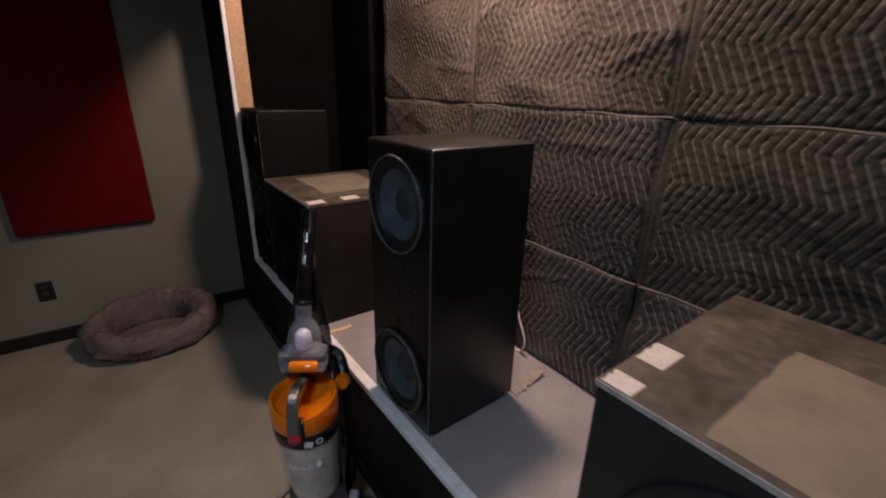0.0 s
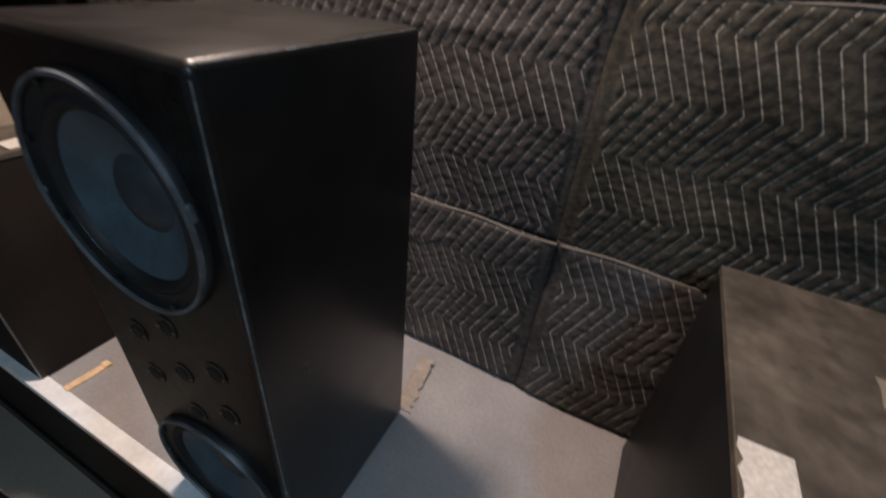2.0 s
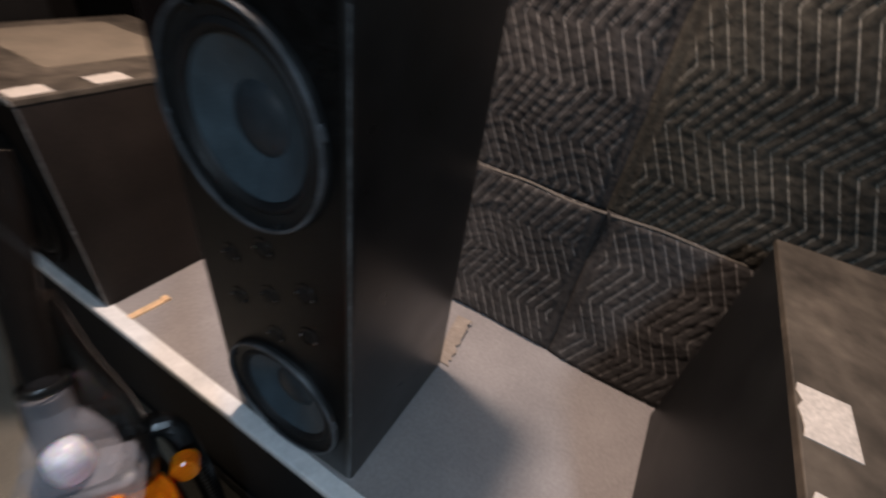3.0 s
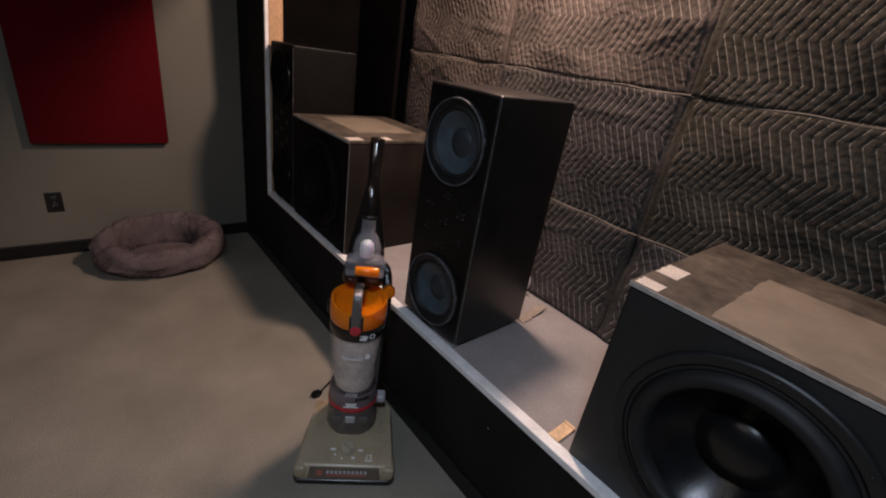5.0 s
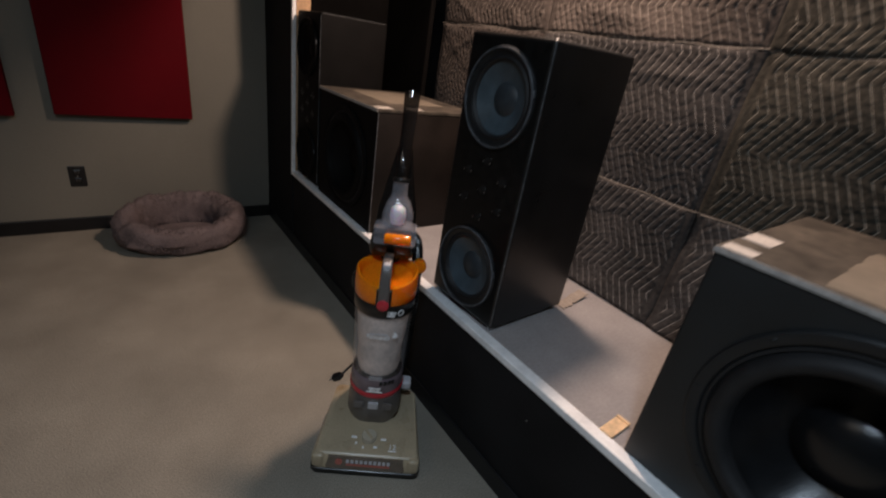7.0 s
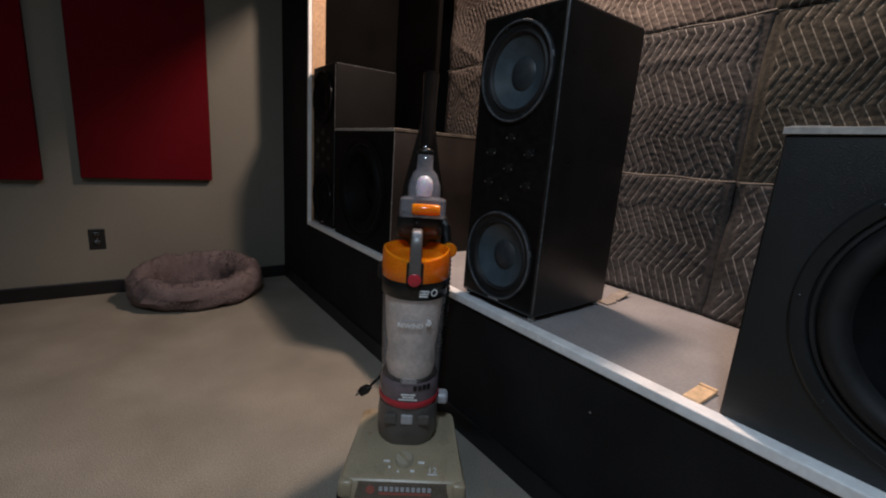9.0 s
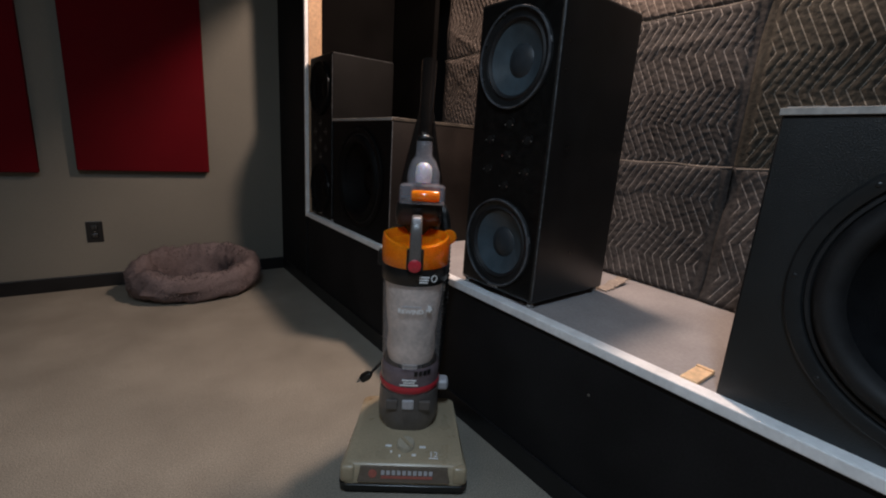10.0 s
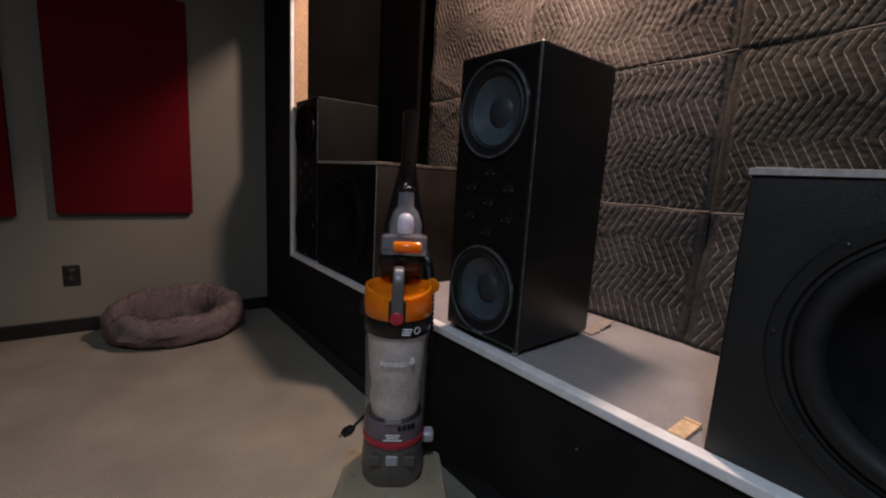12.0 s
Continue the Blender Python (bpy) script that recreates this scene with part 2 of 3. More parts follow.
def loft(sections, bm=None):
    """Closed rings of equal length, joined and capped."""
    bm = bm or bmesh.new()
    rings = [[bm.verts.new(v) for v in s] for s in sections]
    n = len(rings[0])
    for a, b in zip(rings, rings[1:]):
        for k in range(n):
            bm.faces.new([a[k], a[(k + 1) % n], b[(k + 1) % n], b[k]])
    bm.faces.new(rings[0][::-1])
    bm.faces.new(rings[-1])
    return bm


def rounded(w, d, r, z, cx=0, cy=0, n=5):
    """A rounded rectangle at height z."""
    out = []
    for sx, sy, a0 in ((1, 1, 0), (-1, 1, 90), (-1, -1, 180), (1, -1, 270)):
        for k in range(n + 1):
            a = radians(a0 + 90 * k / n)
            out.append(Vector((cx + sx * (w / 2 - r) + r * math.cos(a), cy + sy * (d / 2 - r) + r * math.sin(a), z)))
    return out


def baffle(y0, y1, z0, z1, holes, depth=0.018, n=64):
    """A front board in the plane x = 0 with round holes, one over the other: (y, z, radius)."""
    bm = bmesh.new()
    bands, z = [], z0
    for k, (cy, cz, rr) in enumerate(sorted(holes, key=lambda q: q[1])):
        a, b = max(z, cz - rr - 0.008), min(z1, cz + rr + 0.008)
        if a > z:
            bands.append((z, a))
        ring_in, ring_out, ring_deep = [], [], []
        hy0, hy1, hz0, hz1 = y0 - cy, y1 - cy, a - cz, b - cz
        for i in range(n):
            c, s_ = math.cos(2 * math.pi * i / n), math.sin(2 * math.pi * i / n)
            t = min((hy1 if c > 0 else hy0) / c if abs(c) > 1e-9 else 9, (hz1 if s_ > 0 else hz0) / s_ if abs(s_) > 1e-9 else 9)
            ring_out.append(bm.verts.new((0, cy + t * c, cz + t * s_)))
            ring_in.append(bm.verts.new((0, cy + rr * c, cz + rr * s_)))
            ring_deep.append(bm.verts.new((depth, cy + rr * c, cz + rr * s_)))
        for i in range(n):
            j = (i + 1) % n
            bm.faces.new([ring_out[i], ring_out[j], ring_in[j], ring_in[i]])
            bm.faces.new([ring_in[i], ring_in[j], ring_deep[j], ring_deep[i]])
        for sy in (hy0, hy1):
            for sz in (hz0, hz1):
                ang = math.atan2(sz, sy) % (2 * math.pi)
                i = int(ang / (2 * math.pi) * n) % n
                bm.faces.new([ring_out[i], bm.verts.new((0, cy + sy, cz + sz)), ring_out[(i + 1) % n]])
        z = b
    if z < z1:
        bands.append((z, z1))
    for a, b in bands:
        bm.faces.new([bm.verts.new((0, yy, zz)) for yy, zz in ((y0, a), (y1, a), (y1, b), (y0, b))])
    bmesh.ops.remove_doubles(bm, verts=bm.verts, dist=1e-5)
    return bm


def open_front(bm):
    """Takes away the face that looks along -x."""
    bm.faces.ensure_lookup_table()
    front = min(bm.faces, key=lambda q: (round(q.calc_center_median().x, 4), -q.calc_area()))
    bmesh.ops.delete(bm, geom=[front], context="FACES_ONLY")
    return bm


def ident(x, y, z):
    return Matrix.Translation((x, y, z))


def flip_x(m):
    """Turns a lathe's axis (z) to point along -x, at the place m."""
    return Matrix.Translation(m) @ Euler((0, radians(-90), 0)).to_matrix().to_4x4()


# ---- the room ----
Y0, Y1, X0, XB, XS, H = -2.6, 3.35, -3.0, 0.726, 1.52, 2.5
SILL = 0.490


def structure(name, bm, material, label, category):
    return tagged(part(name, bm, material), label, category, kind="structure")


structure("floor", box((X0, Y0, -0.1), (0.80, Y1, 0)), CARPET, "beige-grey short-pile fitted carpet", "floor")
structure("wall_north", box((X0, Y1, -0.1), (XS + 0.12, Y1 + 0.12, H)), PAINT, "plain grey-beige painted wall", "wall")
structure("wall_south", box((X0, Y0 - 0.12, -0.1), (XS + 0.12, Y0, H)), PAINT, "plain grey-beige painted wall", "wall")
structure("wall_west", box((X0 - 0.12, Y0 - 0.12, -0.1), (X0, Y1 + 0.12, H)), PAINT, "plain grey-beige painted wall", "wall")
structure("wall_east", box((XS, Y0, -0.1), (XS + 0.12, Y1, H)), BLACKWALL, "black wall behind the hung blankets", "wall")
structure("ceiling", box((X0 - 0.12, Y0 - 0.12, H), (XS + 0.12, Y1 + 0.12, H + 0.1)), CEIL, "dark matt painted ceiling", "ceiling")
# stage end wall is coloured black in place of an unlit void
structure("wall_stage_end", box((0.83, 3.02, SILL), (XS, Y1 - 0.002, H)), DARKCLOTH, "end wall of the stage, blackened to stand for a dark void", "wall")
structure("baseboard", box((X0, Y1 - 0.016, 0), (XB + 0.010, Y1 - 0.001, 0.082), 0.004), BLACKTRIM, "black painted skirting board", "baseboard")


# knee wall under the stage opening, with the posts and an unseen header round it; the stage front runs slightly askew
YJ, YK = 2.812, -1.6
ASKEW = Matrix.Translation((0, 1, 0)) @ Euler((0, 0, radians(0.9))).to_matrix().to_4x4() @ Matrix.Translation((0, -1, 0))


def stage_part(name, lo, hi, bevel, material, label, category):
    ob = structure(name, box(lo, hi, bevel), material, label, category)
    ob.matrix_world = ASKEW
    return ob


XF, XI = 0.762, 0.801
stage_part("baseboard_knee", (XF + 0.001, YK, 0), (XF + 0.0095, Y1 - 0.024, 0.078), 0.003, BLACKTRIM, "black painted skirting under the stage", "baseboard")
stage_part("wall_knee", (XF + 0.010, YK, -0.1), (XI - 0.003, YJ, SILL - 0.022), 0, BLACKWALL, "low black painted wall under the stage opening", "wall")
stage_part("wall_post", (XF + 0.006, YJ + 0.022, -0.1), (XF + 0.104, Y1 - 0.006, H - 0.002), 0, BLACKWALL, "black painted post beside the stage opening", "wall")
stage_part("wall_post_far", (XF + 0.006, Y0 + 0.06, -0.1), (XF + 0.104, YK - 0.022, H - 0.002), 0, BLACKWALL, "black painted post beside the stage opening", "wall")
# header added out of view, its height set to shade the red panels
stage_part("wall_header", (XF + 0.006, YK - 0.02, 2.021), (XF + 0.104, YJ + 0.02, H - 0.002), 0, BLACKWALL, "unseen black header over the stage opening, placed to block the stage lamp", "wall")
structure("stage_floor", box((0.786, YK, 0.3), (XS, Y1 - 0.35, SILL)), STAGE, "raised stage floor with short grey carpet", "floor")
stage_part("trim_sill", (XF, YK, SILL - 0.021), (XI, YJ, SILL + 0.004), 0.003, WHITE, "white primed board along the stage edge", "trim")
stage_part("trim_jamb", (XF, YJ, SILL - 0.021), (XF + 0.021, YJ + 0.021, 2.02), 0.003, WHITE, "white primed edge of the opening", "trim")
stage_part("trim_stud", (XF + 0.023, YJ + 0.003, SILL - 0.021), (XF + 0.100, YJ + 0.021, 2.02), 0.002, PINE, "raw pine lining of the opening", "trim")


# ---- blankets on the back wall ----
def blanket(y0, y1, z0, z1, x, seed, material, shift=0.0, flare=0.0, pitch=0.0298, phase=0.0):
    """One quilted moving blanket hung flat: a padded sheet with zigzag stitching, sag and creases, and a hem."""
    step = 0.0052
    ny, nz = int((y1 - y0) / step) + 1, int((z1 - z0) / step) + 1
    ys, zs = np.meshgrid(np.linspace(y0, y1, ny), np.linspace(z0, z1, nz))
    tri = np.abs(((zs + shift) / 0.226) % 1.0 * 2 - 1)
    u = (ys + 0.062 * tri + 0.003 * np.sin(zs * 9 + seed)) / pitch + phase
    f = np.abs(u % 1.0 - 0.5) * 2
    side = np.minimum(ys - y0, y1 - ys)
    stitched = np.clip((side - 0.030) / 0.005, 0, 1)
    puff = 0.0048 * np.sqrt(np.clip(1 - f ** 2, 0, 1)) * stitched
    # crinkles across the rows where the thread gathers the cloth
    wob = np.sin(zs * 210 + 5 * np.sin(ys * 31 + seed) + 3 * np.sin(zs * 17)) * np.sin(ys * 43 + zs * 61 + seed)
    puff = puff * (1 + 0.28 * wob)
    rng = np.random.RandomState(seed)
    sag = np.zeros_like(ys)
    for _ in range(14):
        a, b, ph, am = rng.uniform(-14, 14), rng.uniform(-20, 20), rng.uniform(0, 6.3), rng.uniform(0.0006, 0.0022)
        sag += am * np.sin(a * ys + b * zs + ph)
    for _ in range(7):
        cy, cz, w, ang = rng.uniform(y0, y1), rng.uniform(z0, z1), rng.uniform(0.012, 0.03), rng.uniform(-0.7, 0.7)
        d = (zs - cz) * math.cos(ang) + (ys - cy) * math.sin(ang)
        e = (ys - cy) * math.cos(ang) - (zs - cz) * math.sin(ang)
        sag += 0.0038 * np.exp(-(d / w) ** 2) * np.exp(-(e / 0.16) ** 2)
    low = np.clip((z0 + 0.35 - zs) / 0.35, 0, 1)
    bulge = flare * low ** 1.5
    edge = np.clip(side / 0.012, 0, 1) * np.clip(np.minimum(zs - z0, z1 - zs) / 0.012, 0, 1)
    xs = x - (puff + 0.006) * edge - sag - bulge - 0.003
    verts = [tuple(p) for p in np.stack([xs.ravel(), ys.ravel(), zs.ravel()], 1)]
    faces = [(j * ny + i, j * ny + i + 1, (j + 1) * ny + i + 1, (j + 1) * ny + i) for j in range(nz - 1) for i in range(ny - 1)]
    me = bpy.data.meshes.new("moving_blanket")
    me.from_pydata(verts, [], faces)
    me.materials.append(material)
    me.attributes.new("row", "FLOAT", "POINT").data.foreach_set("value", u.ravel().astype(np.float32))
    me.attributes.new("stitched", "FLOAT", "POINT").data.foreach_set("value", stitched.ravel().astype(np.float32))
    for p in me.polygons:
        p.use_smooth = True
    ob = new("moving_blanket", me)
    thick = ob.modifiers.new("thickness", "SOLIDIFY")
    thick.thickness, thick.offset = 0.006, 1.0
    rim = [(float(xs[-1, i]) - 0.003, float(ys[-1, i]), z1 - 0.004 + 0.003 * math.sin(i * 0.13 + seed)) for i in range(0, ny, 3)]
    part("hem", tube(rim, 0.004, 6), HEM, ob, "pale sewn hem", True)
    return tagged(ob, "worn brown quilted moving blanket hung on the wall", "blanket", "blankets on the back wall")


XW = 1.475
for k, (a, b) in enumerate(((-0.92, -0.045), (-0.055, 0.818), (0.812, 1.70), (1.69, 2.47))):
    dx = 0.005 * (k % 2)
    blanket(a, b, 1.435, 2.38, XW - dx, 11 + k, QUILT if k > 1 else QUILTOLIVE, (0.09, 0.073, 0.15, 0.18)[k], 0.0, 0.027 if k < 2 else 0.0298)
    blanket(a, b + 0.004, 0.925, 1.44, XW - 0.004 - dx, 31 + k, (QUILTOLIVE, QUILTOLIVE, QUILTDARK, QUILT)[k], (0.09, 0.084, 0.172, 0.06)[k], 0.0, 0.027 if k < 2 else 0.0298, (0.0, 0.20, 0.05, 0.0)[k])
    blanket(a + 0.004, b, SILL + 0.003, 0.938, XW - 0.014 - dx, 51 + k, QUILTDARK, (0.03, 0.088, 0.190, 0.09)[k], 0.055)
tagged(part("black_curtain", box((1.40, 2.52, SILL), (1.43, 3.015, 2.40), 0.008), DARKCLOTH), "black cloth hung at the end of the blankets", "curtain")


# ---- loudspeakers ----
def ring(m, profile, n=56):
    return lathe(profile, m, n)


def woofer(owner, y, z, x, r, cone, cap):
    """Blue-grey cone woofer in the tower's front; x is the front face."""
    m = flip_x((x, y, z))
    # a far woofer is darkened in every part, as if in deep shade
    far = cone == SHADEBLACK
    w = part("woofer", ring(m, [(r * 0.80, -0.006), (r * 0.83, 0.001), (r * 0.90, 0.002), (r * 0.94, 0.004), (r * 0.945, 0.008), (r * 0.985, 0.008), (r, 0.004), (r, -0.004)]), SHADEBLACK if far else FRAME, owner, "" if far else "black woofer with blue-grey cone", True)
    part("gasket", ring(m, [(r * 0.945, 0.0078), (r * 0.952, 0.0115), (r * 0.982, 0.0115), (r * 0.992, 0.0075)]), SHADEBLACK if far else GASKET, w, "" if far else "thin grey gasket ring", True)
    part("surround", ring(m, [(r * 0.71, -0.008), (r * 0.725, -0.002), (r * 0.775, 0.003), (r * 0.825, 0.000), (r * 0.845, -0.004)]), SHADEBLACK if far else RUBBER, w, "", True)
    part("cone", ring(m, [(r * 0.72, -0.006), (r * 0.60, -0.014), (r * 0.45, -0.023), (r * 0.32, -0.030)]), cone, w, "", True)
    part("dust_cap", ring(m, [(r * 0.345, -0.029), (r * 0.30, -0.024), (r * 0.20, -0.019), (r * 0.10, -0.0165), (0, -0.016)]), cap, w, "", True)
    return w


def tower(name, label, m, cone, cap, body, front):
    """Two-woofer tower, 0.365 deep (x), 0.320 wide (y), origin at the foot of its front near corner."""
    t = thing(name, label, "speaker", m, "tower speakers on the stage")
    part("cabinet", open_front(box((0, 0, 0.016), (0.365, 0.320, 0.860), 0.011, 5)), body, t, "", True)
    part("front_baffle", baffle(0.011, 0.309, 0.027, 0.849, [(0.161, 0.695, 0.116), (0.161, 0.168, 0.116)]), front, t, "speckled black front board")
    # thin pale bars imitate lamp reflections on the rounded edges
    part("edge_strip", tube([(0.0036, 0.0036, 0.030), (0.0036, 0.0036, 0.846)], 0.0016, 8), GLINT, t, "pale painted highlight along the front edge", True)
    part("edge_strip", tube([(0.012, 0.0036, 0.8564), (0.353, 0.0036, 0.8564)], 0.0014, 8), GLINT, t, "pale painted highlight along the top edge", True)
    for yy, zz in ((0.161, 0.695), (0.161, 0.168)):
        w = woofer(t, yy, zz, -0.001, 0.136, cone, cap)
        for a in (math.pi - 0.25, -0.12):
            lug = part("lug", box((-0.011, -0.010, -0.004), (-0.002, 0.010, 0.006), 0.0035, 3), GASKET, w, "", True)
            lug.matrix_basis = ident(0, yy + 0.132 * math.cos(a), zz + 0.132 * math.sin(a)) @ Euler((a - math.pi / 2, 0, 0)).to_matrix().to_4x4()
        for k in range(8):
            a = 2 * math.pi * (k + 0.5) / 8
            part("screw", lathe([(0.0045, 0), (0.0045, 0.002), (0.002, 0.0035), (0, 0.0035)], flip_x((-0.006, yy + 0.126 * math.cos(a), zz + 0.126 * math.sin(a))), 8), FRAME, w)
    spots = [(0.157, 0.431)] + [(0.157 + 0.088 * math.sin(math.pi * k / 3), 0.431 + 0.088 * math.cos(math.pi * k / 3)) for k in range(6)]
    for yy, zz in spots:
        mm = flip_x((-0.0005, yy, zz))
        tw = part("tweeter", lathe([(0.019, 0.0002), (0.0185, 0.0009), (0.015, 0.0009), (0.0135, 0.0004), (0.012, 0.0002)], mm, 24), BAFFLE, t, "small black dome tweeter", True)
        part("dome", lathe([(0.0125, 0.0003), (0.010, 0.0010), (0.006, 0.0016), (0, 0.0018)], mm, 20), TWEETER, tw, "", True)
        for s in (-1, 1):
            part("terminal", lathe([(0.0022, 0), (0.0022, 0.002), (0, 0.003)], flip_x((-0.0012, yy + s * 0.0150, zz - 0.002)), 8), STEEL, tw, "bright metal pin")
    plate = part("name_plate", box((-0.0012, 0.142, 0.027), (0.0, 0.186, 0.031)), PRINT, t, "pale maker's mark")
    part("name_mark", box((-0.0014, 0.156, 0.031), (0.0, 0.166, 0.035)), PRINT, plate)
    for xx in (0.018, 0.345):
        for yy in (0.018, 0.302):
            part("foot", lathe([(0, 0), (0.009, 0), (0.010, 0.004), (0.010, 0.013), (0.007, 0.017), (0, 0.017)], Matrix.Translation((xx, yy, 0)), 16), STEEL, t, "small bright metal foot", True)
    return t


def subwoofer(label, m, width, tapes, patch, cy, body, front, cone):
    """Big one-driver cabinet, origin at the foot of its front edge's low-y end; the front faces -x."""
    s = thing("subwoofer", label, "subwoofer", m, "subwoofers on the stage")
    d, h = 0.565, 0.556
    part("cabinet", open_front(box((0, 0, 0), (d, width, h - 0.014), 0.004)), body, s, "", True)
    part("front_baffle", baffle(0.004, width - 0.004, 0.004, h - 0.018, [(cy, h / 2 - 0.005, 0.213)]), front, s, "textured black front board")
    part("top_board", box((-0.002, -0.002, h - 0.0135), (d, width + 0.002, h), 0.002), TOPBOARD, s, "dusty grey-brown unfinished top")
    part("edge_band", box((-0.0045, -0.002, h - 0.0125), (-0.0025, width + 0.002, h - 0.001), 0.0006), PALEEDGE, s, "pale raw front edge")
    # edge highlight added as a pale strip
    part("edge_strip", box((-0.0008, -0.0008, 0.004), (0.0036, 0.0036, h - 0.016), 0.0015, 2), GLINT, s, "pale painted highlight along the front edge", True)
    (px0, py0), (px1, py1) = patch
    bm = bmesh.new()
    rnd = random.Random(5)
    loop = []
    for (ax, ay), (bx, by) in (((px0, py0), (px1, py0)), ((px1, py0), (px1, py1)), ((px1, py1), (px0, py1)), ((px0, py1), (px0, py0))):
        for k in range(14):
            t = k / 14
            loop.append((ax + (bx - ax) * t + rnd.uniform(-0.003, 0.003), ay + (by - ay) * t + rnd.uniform(-0.003, 0.003)))
    loft([[Vector((x, y, h - 0.0005)) for x, y in loop], [Vector((x, y, h + 0.0008)) for x, y in loop]], bm)
    part("bare_patch", bm, PATCH, s, "paler bare patch of board")
    for x0, y0, x1, y1, sk in tapes:
        pts = [(x0, y0), (x1, y0 + sk), (x1, y1 + sk)]
        pts += [(x1 + (x0 - x1) * k / 6, y1 + sk * (1 - k / 6) + 0.0035 * math.sin(k * 2.4)) for k in range(1, 6)] + [(x0, y1)]
        part("tape", loft([[Vector((x, y, h - 0.0004)) for x, y in pts], [Vector((x, y, h + 0.0012)) for x, y in pts]]), TAPE, s, "torn strip of pale tape")
    mm = flip_x((-0.001, cy, h / 2 - 0.005))
    # the far driver takes the shade-darkened colour of its front
    w = part("driver", ring(mm, [(0.217, -0.004), (0.2195, 0.006), (0.224, 0.0085), (0.240, 0.0085), (0.244, 0.005), (0.244, -0.002)], 80), front if front == SHADEBLACK else FRAME, s, "large black bass driver", True)
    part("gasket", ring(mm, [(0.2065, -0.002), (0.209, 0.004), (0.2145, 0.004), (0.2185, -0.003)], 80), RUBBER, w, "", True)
    part("surround", ring(mm, [(0.163, -0.010), (0.166, 0.004), (0.172, 0.013), (0.181, 0.0185), (0.190, 0.0185), (0.199, 0.013), (0.205, 0.004), (0.2075, -0.003)], 80), front if front == SHADEBLACK else RUBBER, w, "fat black rubber surround", True)
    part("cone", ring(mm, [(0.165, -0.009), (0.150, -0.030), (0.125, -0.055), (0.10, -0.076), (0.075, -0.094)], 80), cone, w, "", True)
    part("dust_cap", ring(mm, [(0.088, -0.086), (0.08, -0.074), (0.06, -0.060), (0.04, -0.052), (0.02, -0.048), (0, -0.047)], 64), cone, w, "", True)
    for k in range(8):
        a = 2 * math.pi * (k + 0.02) / 8
        part("bolt", lathe([(0.004, 0), (0.004, 0.002), (0.002, 0.003), (0, 0.003)], flip_x((-0.009, cy + 0.232 * math.cos(a), h / 2 - 0.005 + 0.232 * math.sin(a))), 10), FRAME, w, "small dull bolt")
    return s


tower("tower_speaker", "black two-woofer tower speaker on small metal feet", pose(0.800, 1.018, SILL, 0, 0, 2.2) @ Matrix.Diagonal((1, 1, 1.018, 1)), CONEBLUE, CAPBLUE, CABINET, BAFFLE)
# same model as the near tower, its shade painted in
tower("tower_speaker", "black two-woofer tower speaker beside the post", pose(0.758, 2.477, SILL, 0, 0, 0.9) @ Matrix.Diagonal((1, 1, 1.03, 1)), SHADEBLACK, SHADEBLACK, SHADEBLACK, SHADEBLACK)
subwoofer("black bass cabinet with a large driver and dusty top", pose(0.815, -0.106, SILL, 0, 0, 0.9), 0.62,
          [(0.110, 0.566, 0.190, 0.618, 0.0), (0.000, 0.560, 0.047, 0.614, 0.0)], ((0.014, 0.02), (0.385, 0.452)), 0.311, SUBBOX, SUBFRONT, CONEBLACK)
# body tinted by painted warm light, front and cone by painted shade
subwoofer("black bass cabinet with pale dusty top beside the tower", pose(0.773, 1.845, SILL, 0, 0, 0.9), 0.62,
          [(0.004, 0.010, 0.076, 0.064, 0.0), (0.154, 0.010, 0.230, 0.066, 0.003)], ((0.13, 0.165), (0.45, 0.55)), 0.31, WARMBLACK, SHADEBLACK, SHADEBLACK)

# ---- small things on the stage ----
shim = part("wood_shim", box((-0.052, -0.010, 0), (0.052, 0.010, 0.006), 0.0012), WOOD)
shim.matrix_world = pose(0.838, 1.767, SILL + 0.0005, 0, 0, -2)
tagged(shim, "thin orange pine shim lying on the stage", "wood shim")
tip = part("tip", box((0.034, -0.0105, 0.0055), (0.050, 0.0105, 0.0095), 0.001), WOOD, shim, "raised snapped end")
plank = part("wood_offcut", box((-0.043, -0.018, 0), (0.034, 0.018, 0.008), 0.0015), WOOD)
plank.matrix_world = pose(0.847, 0.568, SILL + 0.0005, 0, 0, 2)
tagged(plank, "short flat raw pine offcut beside the bass cabinet", "wood offcut")
part("lip", box((0.0345, -0.0185, 0), (0.044, 0.0185, 0.011), 0.0015), WOOD, plank, "raised strip along one end")


def card_scrap():
    """Torn piece of thick card with a ragged side, its far end curling up."""
    rnd = random.Random(8)
    top, low = [], []
    for k in range(15):
        t = k / 14
        x, z = 1.175 + 0.165 * t, SILL + 0.002 + 0.014 * t * t
        low.append((x + 0.004 * math.sin(k * 1.9), 1.018 + 0.024 * t + rnd.uniform(-0.006, 0.006), z))
        top.append((x, 1.062 + 0.022 * t, z + 0.004 * math.sin(k * 0.9)))
    bm = bmesh.new()
    for up in (0.0, 0.003):
        rows = [[bm.verts.new((x, y, z + up)) for x, y, z in row] for row in (low, top)]
        for k in range(14):
            bm.faces.new([rows[0][k], rows[0][k + 1], rows[1][k + 1], rows[1][k]])
        if up == 0:
            under = rows
    for a, b in zip(under, rows):
        for k in range(14):
            bm.faces.new([a[k], a[k + 1], b[k + 1], b[k]])
    for k in (0, 14):
        bm.faces.new([under[0][k], under[1][k], rows[1][k], rows[0][k]])
    return tagged(part("card_scrap", bm, CARD), "torn curling scrap of brown card behind the speaker foot", "card scrap")


card_scrap()
